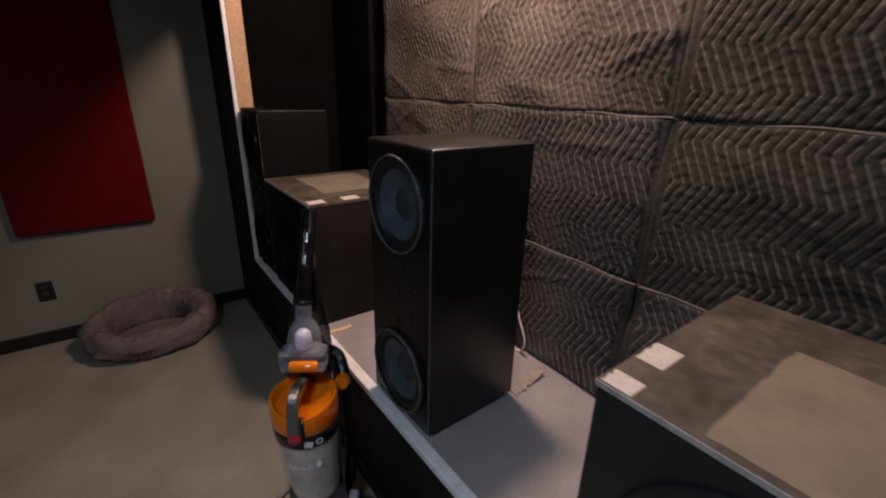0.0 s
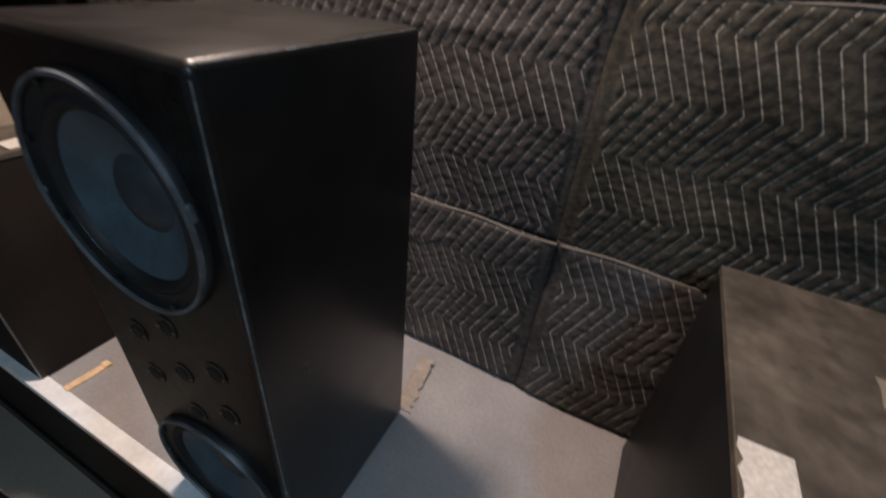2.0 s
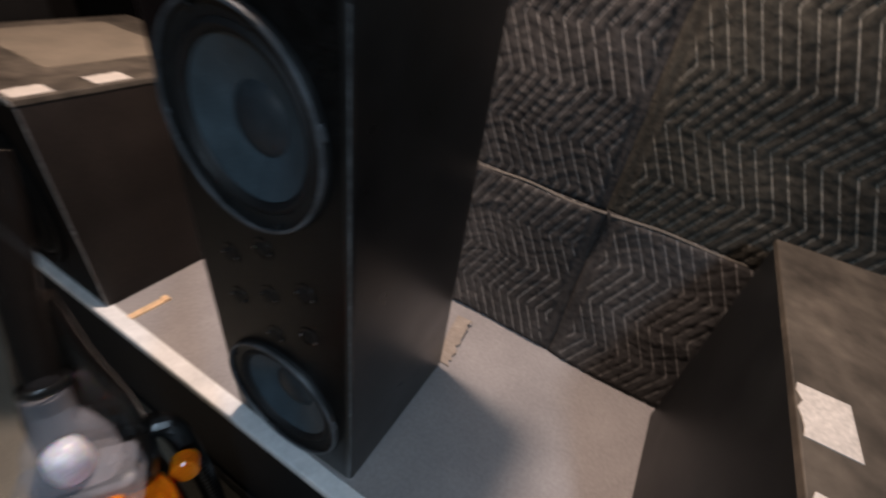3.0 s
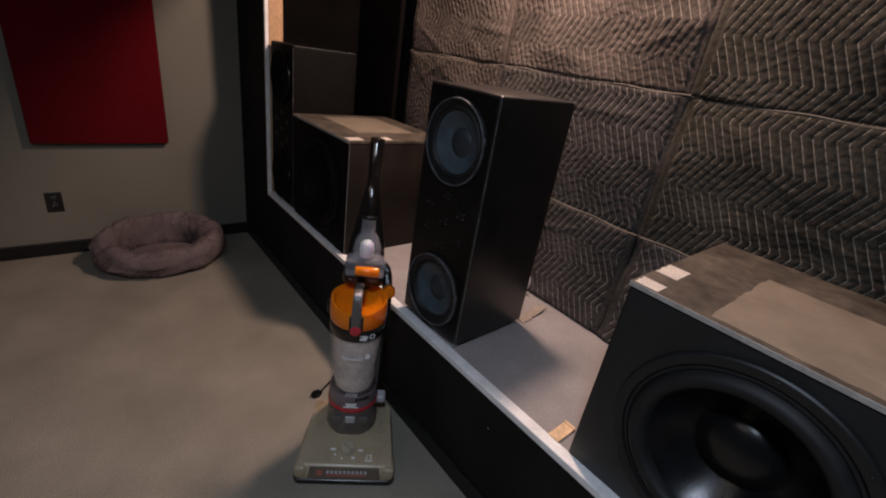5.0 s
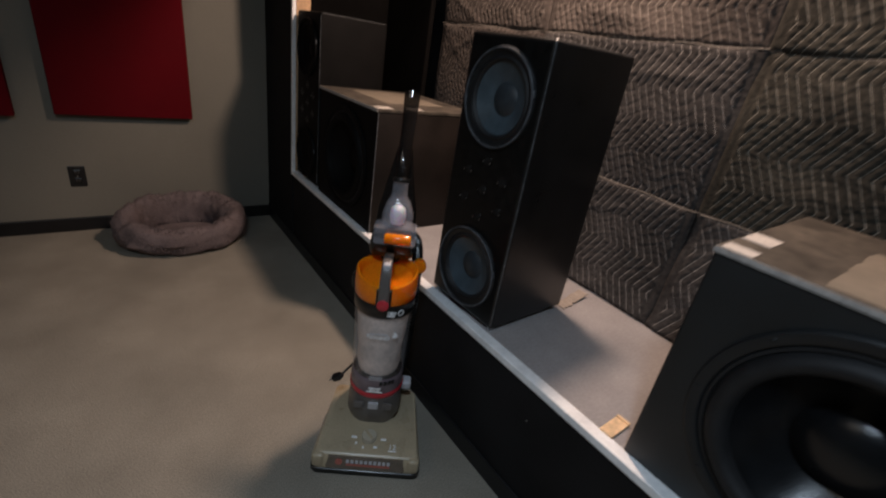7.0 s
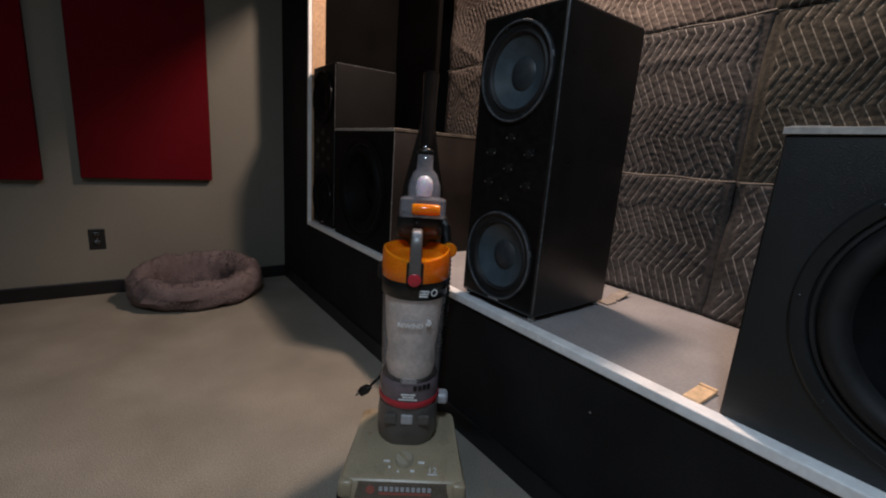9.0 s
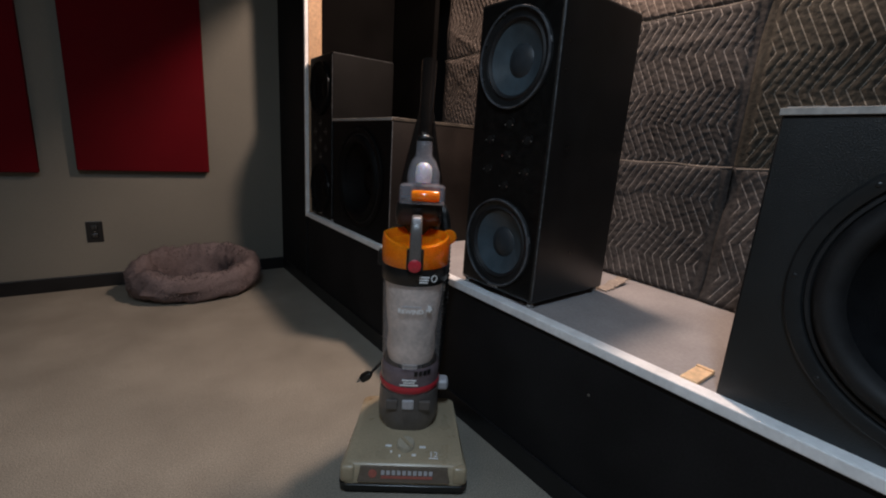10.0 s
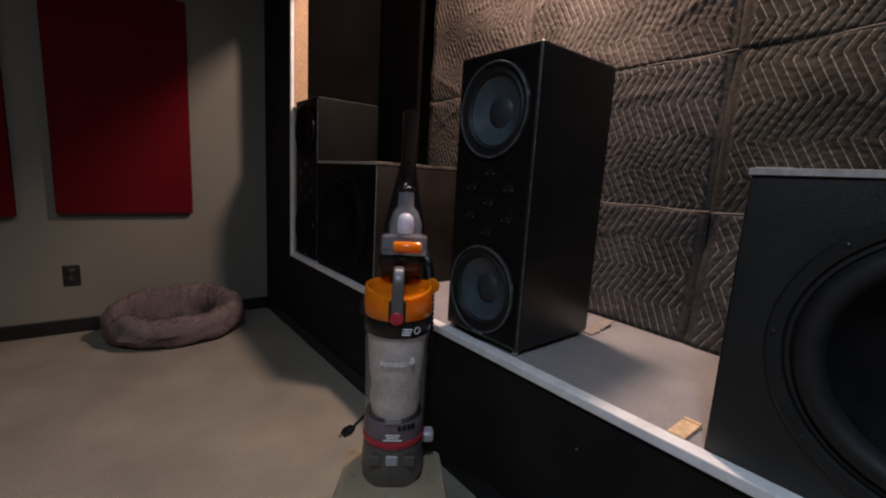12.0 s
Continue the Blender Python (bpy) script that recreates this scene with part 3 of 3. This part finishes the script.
cable = bend([(1.385, 1.30, 0.74), (1.380, 1.25, 0.69), (1.372, 1.215, 0.635), (1.368, 1.185, 0.59), (1.366, 1.174, 0.558), (1.370, 1.182, 0.530), (1.378, 1.21, SILL + 0.005), (1.38, 1.30, SILL + 0.005)])
tagged(part("white_cable", tube(cable, 0.004, 8), WHITE, smooth=True), "thin white cable behind the tower speaker", "cable")


# small pale fleck on the knee wall, given a screw head's shape
tagged(part("screw_head", lathe([(0.0035, 0), (0.0035, 0.001), (0.0015, 0.002), (0, 0.002)], flip_x((0.7745, 0.772, 0.355)), 10), STEEL), "tiny bright fleck on the black wall, shaped like a screw head", "screw")


# ---- things of the room ----
def panel(y, x0, x1, z0, z1, label):
    p = thing("acoustic_panel", label, "acoustic panel", pose((x0 + x1) / 2, y, z0), "acoustic panels on the wall")
    w, h = x1 - x0, z1 - z0
    part("cloth_cover", box((-w / 2, -0.022, 0), (w / 2, 0.026, h), 0.007, 3), RED, p, "", True)
    part("backing", box((-w / 2 + 0.02, 0.0265, 0.02), (w / 2 - 0.02, 0.031, h - 0.02)), BLACKTRIM, p)
    return p


panel(Y1 - 0.031, -0.362, 0.279, 0.686, 1.906, "tall red cloth-covered acoustic panel on the wall")
panel(Y1 - 0.031, -1.16, -0.518, 0.670, 1.890, "dark red cloth-covered acoustic panel on the wall")

o = thing("outlet_plate", "black wall socket with black cover plate", "socket", pose(-0.323, Y1, 0.333))
part("plate", box((-0.038, -0.006, -0.060), (0.038, -0.0002, 0.060), 0.003), PLATE, o)
for zz in (-0.024, 0.024):
    r = part("receptacle", box((-0.017, -0.009, zz - 0.014), (0.017, -0.0055, zz + 0.014), 0.004), BLACKPL, o)
    for xx in (-0.007, 0.007):
        part("slot", box((xx - 0.0015, -0.0095, zz - 0.004), (xx + 0.0015, -0.0085, zz + 0.006)), DARKPL, r)
part("screw", lathe([(0.004, 0), (0.003, 0.0015), (0, 0.002)], Matrix.Translation((0, -0.006, 0)) @ Euler((radians(90), 0, 0)).to_matrix().to_4x4(), 10), STEEL, o)


def pet_bed(m):
    """Round plush bed: a fat soft ring, a sunken middle, and fuzzy pile."""
    b = thing("pet_bed", "round fluffy grey plush pet bed by the wall", "pet bed", m)
    nu, nv, rb, rt = 96, 28, 0.270, 0.072
    rng = random.Random(3)

    def at(u, v, extra=0.0):
        d = Vector((math.cos(u), math.sin(u), 0))
        lump = 0.022 * noise.noise(Vector((math.cos(u) * 2.2, math.sin(u) * 2.2, v * 0.8))) + 0.012 * noise.noise(Vector((math.cos(u) * 7, math.sin(u) * 7, v * 2)))
        high = 1.30 + 0.24 * math.cos(u - 1.4)
        r = rt + lump + extra
        p = d * (rb + r * math.cos(v) * (1 if math.cos(v) > 0 else 0.8))
        return Vector((p.x, p.y * 0.74, max(0.006, 0.078 * high + r * high * math.sin(v))))

    bm = bmesh.new()
    g = [[bm.verts.new(at(2 * math.pi * i / nu, 2 * math.pi * j / nv)) for j in range(nv)] for i in range(nu)]
    for i in range(nu):
        for j in range(nv):
            bm.faces.new([g[i][j], g[(i + 1) % nu][j], g[(i + 1) % nu][(j + 1) % nv], g[i][(j + 1) % nv]])
    part("bolster", bm, PLUSH, b, "", True)
    part("cushion", lathe([(0, 0.062), (0.08, 0.060), (0.14, 0.055), (0.20, 0.05), (0.22, 0.02), (0, 0.01)], Matrix.Diagonal((1, 0.74, 1, 1)), 40), PLUSH, b, "", True)
    verts, faces = [], []
    for _ in range(6000):
        u, v = rng.uniform(0, 2 * math.pi), rng.uniform(-0.6, math.pi + 0.9)
        p, q = at(u, v), at(u, v, rng.uniform(0.005, 0.013))
        if p.z < 0.012:
            continue
        q += Vector((rng.uniform(-1, 1), rng.uniform(-1, 1), rng.uniform(-1, 0.3))) * 0.005
        q.z = max(q.z, 0.004)
        s = Vector((-math.sin(u), math.cos(u), rng.uniform(-0.6, 0.6))) * 0.0022
        k = len(verts)
        verts += [p - s, p + s, q]
        faces.append((k, k + 1, k + 2))
    me = bpy.data.meshes.new("plush_fur")
    me.from_pydata(verts, [], faces)
    me.materials.append(PLUSH)
    fur = new("plush_fur", me)
    fur.parent = b
    fur["kind"] = "stuff"
    return b


pet_bed(pose(0.150, 3.058, 0.0) @ Matrix.Diagonal((1.03, 1.06, 1.0, 1)))


# ---- upright vacuum cleaner ----
def vacuum(m):
    v = thing("vacuum_cleaner", "upright bagless vacuum cleaner, khaki base and orange bin", "vacuum cleaner", m)
    # floor head: front edge at y = 0, back at 0.29
    def foot(z, w0, w1, y0, y1, r):
        a = rounded(1, 1, r, 0)
        return [Vector(((w0 + (w1 - w0) * (p.y + 0.5)) * p.x, y0 + (y1 - y0) * (p.y + 0.5), z + 0.0)) for p in a]
    skirt = part("bumper", loft([foot(0.006, 0.345, 0.30, 0.004, 0.27, 0.08), foot(0.012, 0.358, 0.31, -0.002, 0.275, 0.08), foot(0.030, 0.360, 0.31, -0.003, 0.275, 0.08), foot(0.034, 0.352, 0.30, 0.002, 0.272, 0.08)]), BLACKPL, v, "black lower bumper", True)
    secs = []
    for z, w0, w1, y0 in ((0.034, 0.356, 0.310, 0.000), (0.062, 0.354, 0.308, 0.001), (0.080, 0.348, 0.305, 0.005), (0.088, 0.336, 0.298, 0.013)):
        secs.append(foot(z, w0, w1, y0, 0.286, 0.08))
    ramp = []
    for z0, z1, w0, w1, y0, y1 in ((0.0915, 0.122, 0.326, 0.290, 0.020, 0.282), (0.0925, 0.127, 0.314, 0.278, 0.030, 0.276)):
        a = rounded(1, 1, 0.08, 0)
        ramp.append([Vector(((w0 + (w1 - w0) * (p.y + 0.5)) * p.x, y0 + (y1 - y0) * (p.y + 0.5), z0 + (z1 - z0) * (p.y + 0.5))) for p in a])
    part("floor_head", loft(secs + ramp), KHAKI, v, "khaki-grey plastic head", True)
    # name window along the front
    win = part("front_window", loft([[Vector((x, yy, zz)) for x, yy, zz in ((-0.128, 0.002, 0.042), (0.128, 0.002, 0.042), (0.122, 0.012, 0.084), (-0.122, 0.012, 0.084))],
                                     [Vector((x, yy, zz)) for x, yy, zz in ((-0.124, -0.006, 0.044), (0.124, -0.006, 0.044), (0.117, 0.001, 0.084), (-0.117, 0.001, 0.084))]]), WINDOWPL, v, "brown window with a printed strip")
    tilt = ident(0, -0.0032, 0.062) @ Euler((radians(-10), 0, 0)).to_matrix().to_4x4()
    for k in range(10):
        x = -0.062 + 0.0145 * k
        part("print_bar", box((x, -0.0016, 0.004), (x + 0.0095, 0.001, 0.016)), GREYPL, win, "pale printed block").matrix_basis = tilt
    part("stripe", box((-0.062, -0.0014, -0.006), (0.078, 0.001, 0.001)), SALMON, win, "dull red stripe").matrix_basis = tilt
    part("badge", lathe([(0.0115, 0), (0.0115, 0.002), (0, 0.002)], tilt @ ident(-0.085, 0, 0.007) @ Euler((radians(90), 0, 0)).to_matrix().to_4x4(), 20), SALMON, win, "small round badge")
    for s in (-1, 1):
        part("corner_block", box((s * 0.153 - 0.020, -0.003, 0.036), (s * 0.153 + 0.020, 0.030, 0.088), 0.010, 3), KHAKI, v, "", True)
    # dial on the sloping top
    slope = ident(0, 0.074, 0.0995) @ Euler((radians(7.6), 0, 0)).to_matrix().to_4x4()
    dial = part("height_dial", lathe([(0.025, -0.004), (0.025, 0.010), (0.0225, 0.014), (0, 0.015)], slope, 32), DIAL, v, "round height dial", True)
    part("grip", box((-0.004, -0.022, 0.013), (0.004, 0.022, 0.021), 0.002), KHAKI, dial).matrix_basis = slope @ pose(0, 0, 0, 0, 0, 40)
    for k, ang in enumerate((185, 216, 252, 300, 352)):
        a, w = radians(ang), (0.009, 0.003, 0.003, 0.006, 0.009)[k]
        part("dial_mark", box((-w, -0.0035, 0.0), (w, 0.0035, 0.0022)), PRINT, v).matrix_basis = slope @ ident(0.049 * math.cos(a), 0.040 * math.sin(a), 0)
    txt = bpy.data.curves.new("number", "FONT")
    txt.body, txt.size, txt.extrude, txt.align_x = "12", 0.026, 0.0006, "CENTER"
    num = new("number", txt)
    num.data.materials.append(PRINT)
    num.parent, num.matrix_basis = v, slope @ ident(0.080, -0.040, 0.0022)
    part("print_bar", box((0.067, -0.047, 0.001), (0.093, -0.043, 0.0025)), PRINT, v).matrix_basis = slope
    part("pedal", box((0.080, 0.150, 0.205), (0.120, 0.195, 0.240), 0.010, 3), GREYPL, v, "pale grey release pedal")
    for s in (-1, 1):
        part("wheel", lathe([(0, -0.012), (0.030, -0.012), (0.034, -0.008), (0.034, 0.008), (0.030, 0.012), (0, 0.012)], ident(s * 0.135, 0.272, 0.0345) @ Euler((0, radians(90), 0)).to_matrix().to_4x4(), 24), BLACKPL, v, "", True)
    # neck
    cy = 0.142
    def oval(z, w, d, r, yy=cy):
        return rounded(w, d, r, z, 0, yy)
    part("neck", loft([oval(0.105, 0.150, 0.130, 0.05), oval(0.150, 0.178, 0.160, 0.06), oval(0.200, 0.178, 0.164, 0.065), oval(0.245, 0.172, 0.162, 0.07)]), DARKPL, v, "dark grey motor housing", True)
    for k in (-1, 0, 1):
        part("latch", box((k * 0.047 - 0.017, 0.054, 0.196), (k * 0.047 + 0.017, 0.0632, 0.228), 0.004), GREYPL if k == 0 else DARKPL, v)
    part("red_band", lathe([(0.0870, 0.250), (0.0895, 0.254), (0.0895, 0.268), (0.0870, 0.272)], ident(0, cy, 0), 48), REDPL, v, "red ring", True)
    part("filter_collar", lathe([(0.080, 0.244), (0.086, 0.246), (0.0865, 0.300), (0.084, 0.325), (0.080, 0.330)], ident(0, cy, 0), 48), COLLAR, v, "smoky mauve collar", True)
    for zz, ww in ((0.297, 0.020), (0.289, 0.016), (0.281, 0.026)):
        part("print_bar", box((-ww, cy - 0.0885, zz - 0.002), (ww, cy - 0.0855, zz + 0.002)), PRINT, v)
    for k in range(4):
        a = radians(-78 + 9 * k)
        part("vent_slot", box((-0.005, -0.001, -0.007), (0.005, 0.001, 0.007)), BLACKPL, v).matrix_basis = ident(0.087 * math.cos(a), cy + 0.034 + 0.087 * math.sin(a), 0.318) @ pose(0, 0, 0, 0, 0, -78 + 9 * k + 90)
    # dust bin: clear cylinder over a dusty core
    b = part("dust_bin", lathe([(0.080, 0.331), (0.0845, 0.338), (0.0855, 0.45), (0.087, 0.55), (0.0875, 0.586)], ident(0, cy, 0), 64), CLEAR, v, "clear dirt cup full of grey dust", True)
    part("dust_core", lathe([(0, 0.334), (0.066, 0.334), (0.072, 0.37), (0.068, 0.42), (0.073, 0.46), (0.077, 0.52), (0.080, 0.585), (0, 0.585)], ident(0, cy, 0), 48), DUST, b, "grey dust inside", True)
    txt = bpy.data.curves.new("word", "FONT")
    txt.body, txt.size, txt.extrude, txt.align_x = "REWIND", 0.0178, 0.0004, "CENTER"
    txt.offset = 0.0004
    flat = new("word", txt)
    wrapped = bpy.data.meshes.new_from_object(flat)
    bpy.data.objects.remove(flat)
    for q in wrapped.vertices:
        a, depth, up = (q.co.x - 0.005) / 0.088, 0.0885 + q.co.z, q.co.y
        q.co = Vector((depth * math.sin(a), cy + 0.0145 - depth * math.cos(a), 0.506 + up))
    wrapped.materials.clear()
    wrapped.materials.append(PRINT)
    word = new("word", wrapped)
    word.parent = b
    part("print_bar", box((-0.030, cy - 0.0892, 0.524), (0.024, cy - 0.0872, 0.528)), GREYPL, b)
    for k, (px, pz) in enumerate(((0.0385, 0.512), (0.0420, 0.518), (0.0455, 0.511), (0.0460, 0.523), (0.0490, 0.517), (0.0415, 0.525))):
        part("print_mark", box((px - 0.002, cy - 0.0800, pz - 0.0025), (px + 0.002, cy - 0.0700, pz + 0.0025), 0.0005), PRINT, b)
    part("latch_plate", box((-0.022, cy - 0.092, 0.334), (0.022, cy - 0.083, 0.350), 0.003), CLEAR, b)
    part("band", lathe([(0.0870, 0.584), (0.0900, 0.588), (0.0905, 0.628), (0.0880, 0.632)], ident(0, cy, 0), 56), BLACKPL, v, "black band", True)
    for zz, ww in ((0.612, 0.014), (0.605, 0.012), (0.598, 0.010)):
        part("print_bar", box((0.026 - 0.012, cy - 0.0895, zz - 0.002), (0.026 + ww, cy - 0.0865, zz + 0.002)), PRINT, v)
    part("print_ring", lathe([(0.007, 0), (0.010, 0), (0.010, 0.0015), (0.007, 0.0015)], ident(0.052, cy - 0.0745, 0.606) @ Euler((radians(90), 0, radians(35))).to_matrix().to_4x4(), 20, closed=True), PRINT, v)
    # orange cup with open top
    cup = part("bin_lid", lathe([(0.0865, 0.629), (0.0905, 0.634), (0.0915, 0.66), (0.0905, 0.70), (0.0885, 0.710), (0.084, 0.712), (0.079, 0.706), (0.074, 0.690), (0.050, 0.684), (0, 0.686)], ident(0, cy, 0), 56), ORANGE, v, "glossy orange cup lid", True)
    for q in cup.data.vertices:
        if q.co.z > 0.68:
            q.co.z -= 0.022 * max(0.0, (cy - q.co.y) / 0.09) ** 1.5
    bar = bend([(0, cy - 0.096, 0.640), (0, cy - 0.101, 0.67), (0, cy - 0.102, 0.71), (0, cy - 0.092, 0.745), (0, cy - 0.07, 0.762), (0, cy - 0.03, 0.757), (0, cy + 0.02, 0.74)])
    rings = []
    for k, p in enumerate(bar):
        d = (bar[min(k + 1, len(bar) - 1)] - bar[max(k - 1, 0)]).normalized()
        out = Vector((0, d.z, -d.y))
        rings.append([p + Vector((1, 0, 0)) * q.x - out * q.y for q in rounded(0.031 - 0.005 * k / len(bar), 0.015, 0.006, 0, n=3)])
    part("carry_handle", loft(rings), DARKPL, cup, "dark grey carry handle", True)
    part("handle_foot", box((-0.0215, cy - 0.0945, 0.632), (0.0215, cy - 0.070, 0.688), 0.004, 3), BLACKPL, cup, "black foot of the handle")
    part("handle_tip", box((-0.011, cy - 0.096, 0.742), (0.011, cy - 0.074, 0.768), 0.006), GREYPL, cup, "pale grey button")
    part("badge", lathe([(0.0165, 0), (0.0165, 0.004), (0.014, 0.006), (0, 0.006)], ident(0, cy - 0.106, 0.648) @ Euler((radians(90), 0, 0)).to_matrix().to_4x4(), 28), REDPL, cup, "round red badge", True)
    # spine behind the bin and the stowed hose
    part("spine", loft([rounded(0.10, 0.075, 0.03, 0.11, 0, 0.245), rounded(0.105, 0.07, 0.03, 0.40, 0, 0.248), rounded(0.11, 0.07, 0.03, 0.72, 0, 0.248), rounded(0.105, 0.085, 0.03, 0.775, 0, 0.225), rounded(0.09, 0.07, 0.03, 0.79, 0, 0.215)]), BLACKPL, v, "black back frame", True)
    part("shoulder", loft([rounded(0.125, 0.07, 0.02, 0.725, 0.003, 0.215), rounded(0.132, 0.085, 0.02, 0.75, 0.003, 0.205), rounded(0.125, 0.085, 0.02, 0.785, 0.003, 0.20), rounded(0.10, 0.075, 0.02, 0.80, 0.003, 0.20)]), BLACKPL, v, "black tool shelf", True)
    # tool holder: clear box with an orange brush tool
    tray = part("tool_holder", loft([rounded(0.118, 0.060, 0.012, 0.792, 0.009, 0.150), rounded(0.122, 0.064, 0.012, 0.80, 0.009, 0.150), rounded(0.120, 0.062, 0.012, 0.838, 0.009, 0.152), rounded(0.10, 0.05, 0.012, 0.843, 0.009, 0.154)]), SMOKED, v, "clear smoked tool holder", True)
    part("brush_tool", lathe([(0, -0.036), (0.012, -0.036), (0.0145, -0.030), (0.0145, 0.030), (0.012, 0.036), (0, 0.036)], ident(0.018, 0.112, 0.815) @ Euler((0, radians(90), 0)).to_matrix().to_4x4(), 20), ORANGE, tray, "orange brush tool", True)
    part("tool_bell", loft([rounded(0.086, 0.06, 0.018, 0.840, 0.010, 0.165), rounded(0.086, 0.06, 0.02, 0.872, 0.010, 0.168), rounded(0.066, 0.05, 0.02, 0.902, 0.009, 0.175), rounded(0.044, 0.042, 0.018, 0.915, 0.008, 0.182), rounded(0.042, 0.040, 0.018, 0.953, 0.008, 0.195)]), SMOKED, v, "clear smoked tool cup", True)
    part("tool_insert", lathe([(0, 0), (0.020, 0), (0.023, 0.02), (0.020, 0.042), (0.011, 0.051), (0, 0.053)], ident(0.010, 0.158, 0.846), 20), LAVENDER, v, "pale lilac tool inside", True)
    # wand and handle, leaning back
    wand = bend([(0.008, 0.19, 0.925), (0.008, 0.212, 0.98), (0.008, 0.246, 1.04), (0.009, 0.285, 1.10), (0.009, 0.312, 1.15), (0.009, 0.325, 1.178)])
    rad = [0.017 + 0.006 * (k / (len(wand) - 1)) for k in range(len(wand))]
    rad[-1] = 0.012
    part("handle", tube(wand, rad, 14), GRIP, v, "glossy dark grip handle", True)
    part("wand_collar", lathe([(0.0215, 0), (0.0235, 0.003), (0.0235, 0.009), (0.0215, 0.012)], ident(0.008, 0.199, 0.950) @ Euler((radians(-20), 0, 0)).to_matrix().to_4x4(), 24), BLACKPL, v, "", True)
    hose = bend([(0.056, 0.240, 0.78), (0.076, 0.262, 0.74), (0.086, 0.272, 0.66), (0.090, 0.270, 0.50), (0.088, 0.26, 0.34), (0.078, 0.25, 0.22), (0.050, 0.250, 0.16)], 22)
    rad = [0.0185 if k % 2 else 0.0150 for k in range(len(hose))]
    part("hose", tube(hose, rad, 12), BLACKPL, v, "ribbed black hose")
    part("hose_cuff", lathe([(0, -0.016), (0.017, -0.016), (0.021, -0.012), (0.021, 0.012), (0.017, 0.016), (0, 0.016)], ident(0.092, 0.215, 0.690) @ Euler((radians(80), 0, 0)).to_matrix().to_4x4(), 20), ORANGE, v, "orange hose cuff", True)
    # cord and plug
    part("cord_hook", box((-0.108, 0.19, 0.60), (-0.085, 0.225, 0.645), 0.006), BLACKPL, v)
    cord = bend([(-0.040, 0.215, 0.296), (-0.075, 0.190, 0.290), (-0.100, 0.155, 0.280), (-0.117, 0.135, 0.268)])
    part("cord", tube(cord, 0.0042, 8), BLACKPL, v, "", True)
    plug = part("plug", loft([[q + Vector((0, 0, 0)) for q in rounded(0.022, 0.026, 0.006, 0.0)], rounded(0.022, 0.026, 0.006, 0.024), rounded(0.012, 0.012, 0.005, 0.036)]), BLACKPL, v, "black mains plug", True)
    plug.matrix_basis = ident(-0.142, 0.135, 0.249) @ Euler((radians(12), radians(53), 0)).to_matrix().to_4x4()
    for s in (-1, 1):
        part("prong", box((-0.003, s * 0.0065 - 0.001, -0.018), (0.003, s * 0.0065 + 0.001, 0.0)), STEEL, plug)
    # the wide stem that narrows up to the grip
    part("handle_stem", loft([rounded(0.125, 0.030, 0.012, 0.785, 0.004, 0.232), rounded(0.112, 0.028, 0.012, 0.86, 0.005, 0.236), rounded(0.075, 0.026, 0.011, 0.95, 0.006, 0.244), rounded(0.045, 0.024, 0.010, 1.03, 0.008, 0.262)]), GRIP, v, "dark smoked stem of the handle", True)
    # the motor and bin stand a little further back at the foot
    moved = ("neck", "latch", "red_band", "filter_collar", "print_bar", "dust_bin", "dust_core", "latch_plate", "band", "print_mark", "spine", "hose", "print_ring", "bin_lid", "pedal", "cord", "plug")
    done = set()
    for o in v.children_recursive:
        if o.name.split(".")[0] in moved and o.data not in done and o.matrix_basis == Matrix() and o.parent.name.split(".")[0] != "front_window":
            done.add(o.data)
            for q in o.data.vertices:
                q.co.y += 0.10 * max(0.0, 0.66 - q.co.z)
    plug.matrix_basis = ident(0, 0.041, 0) @ plug.matrix_basis
    return v


vacuum(pose(0.4145, 1.058, 0.0, 0, 0, -33.3))
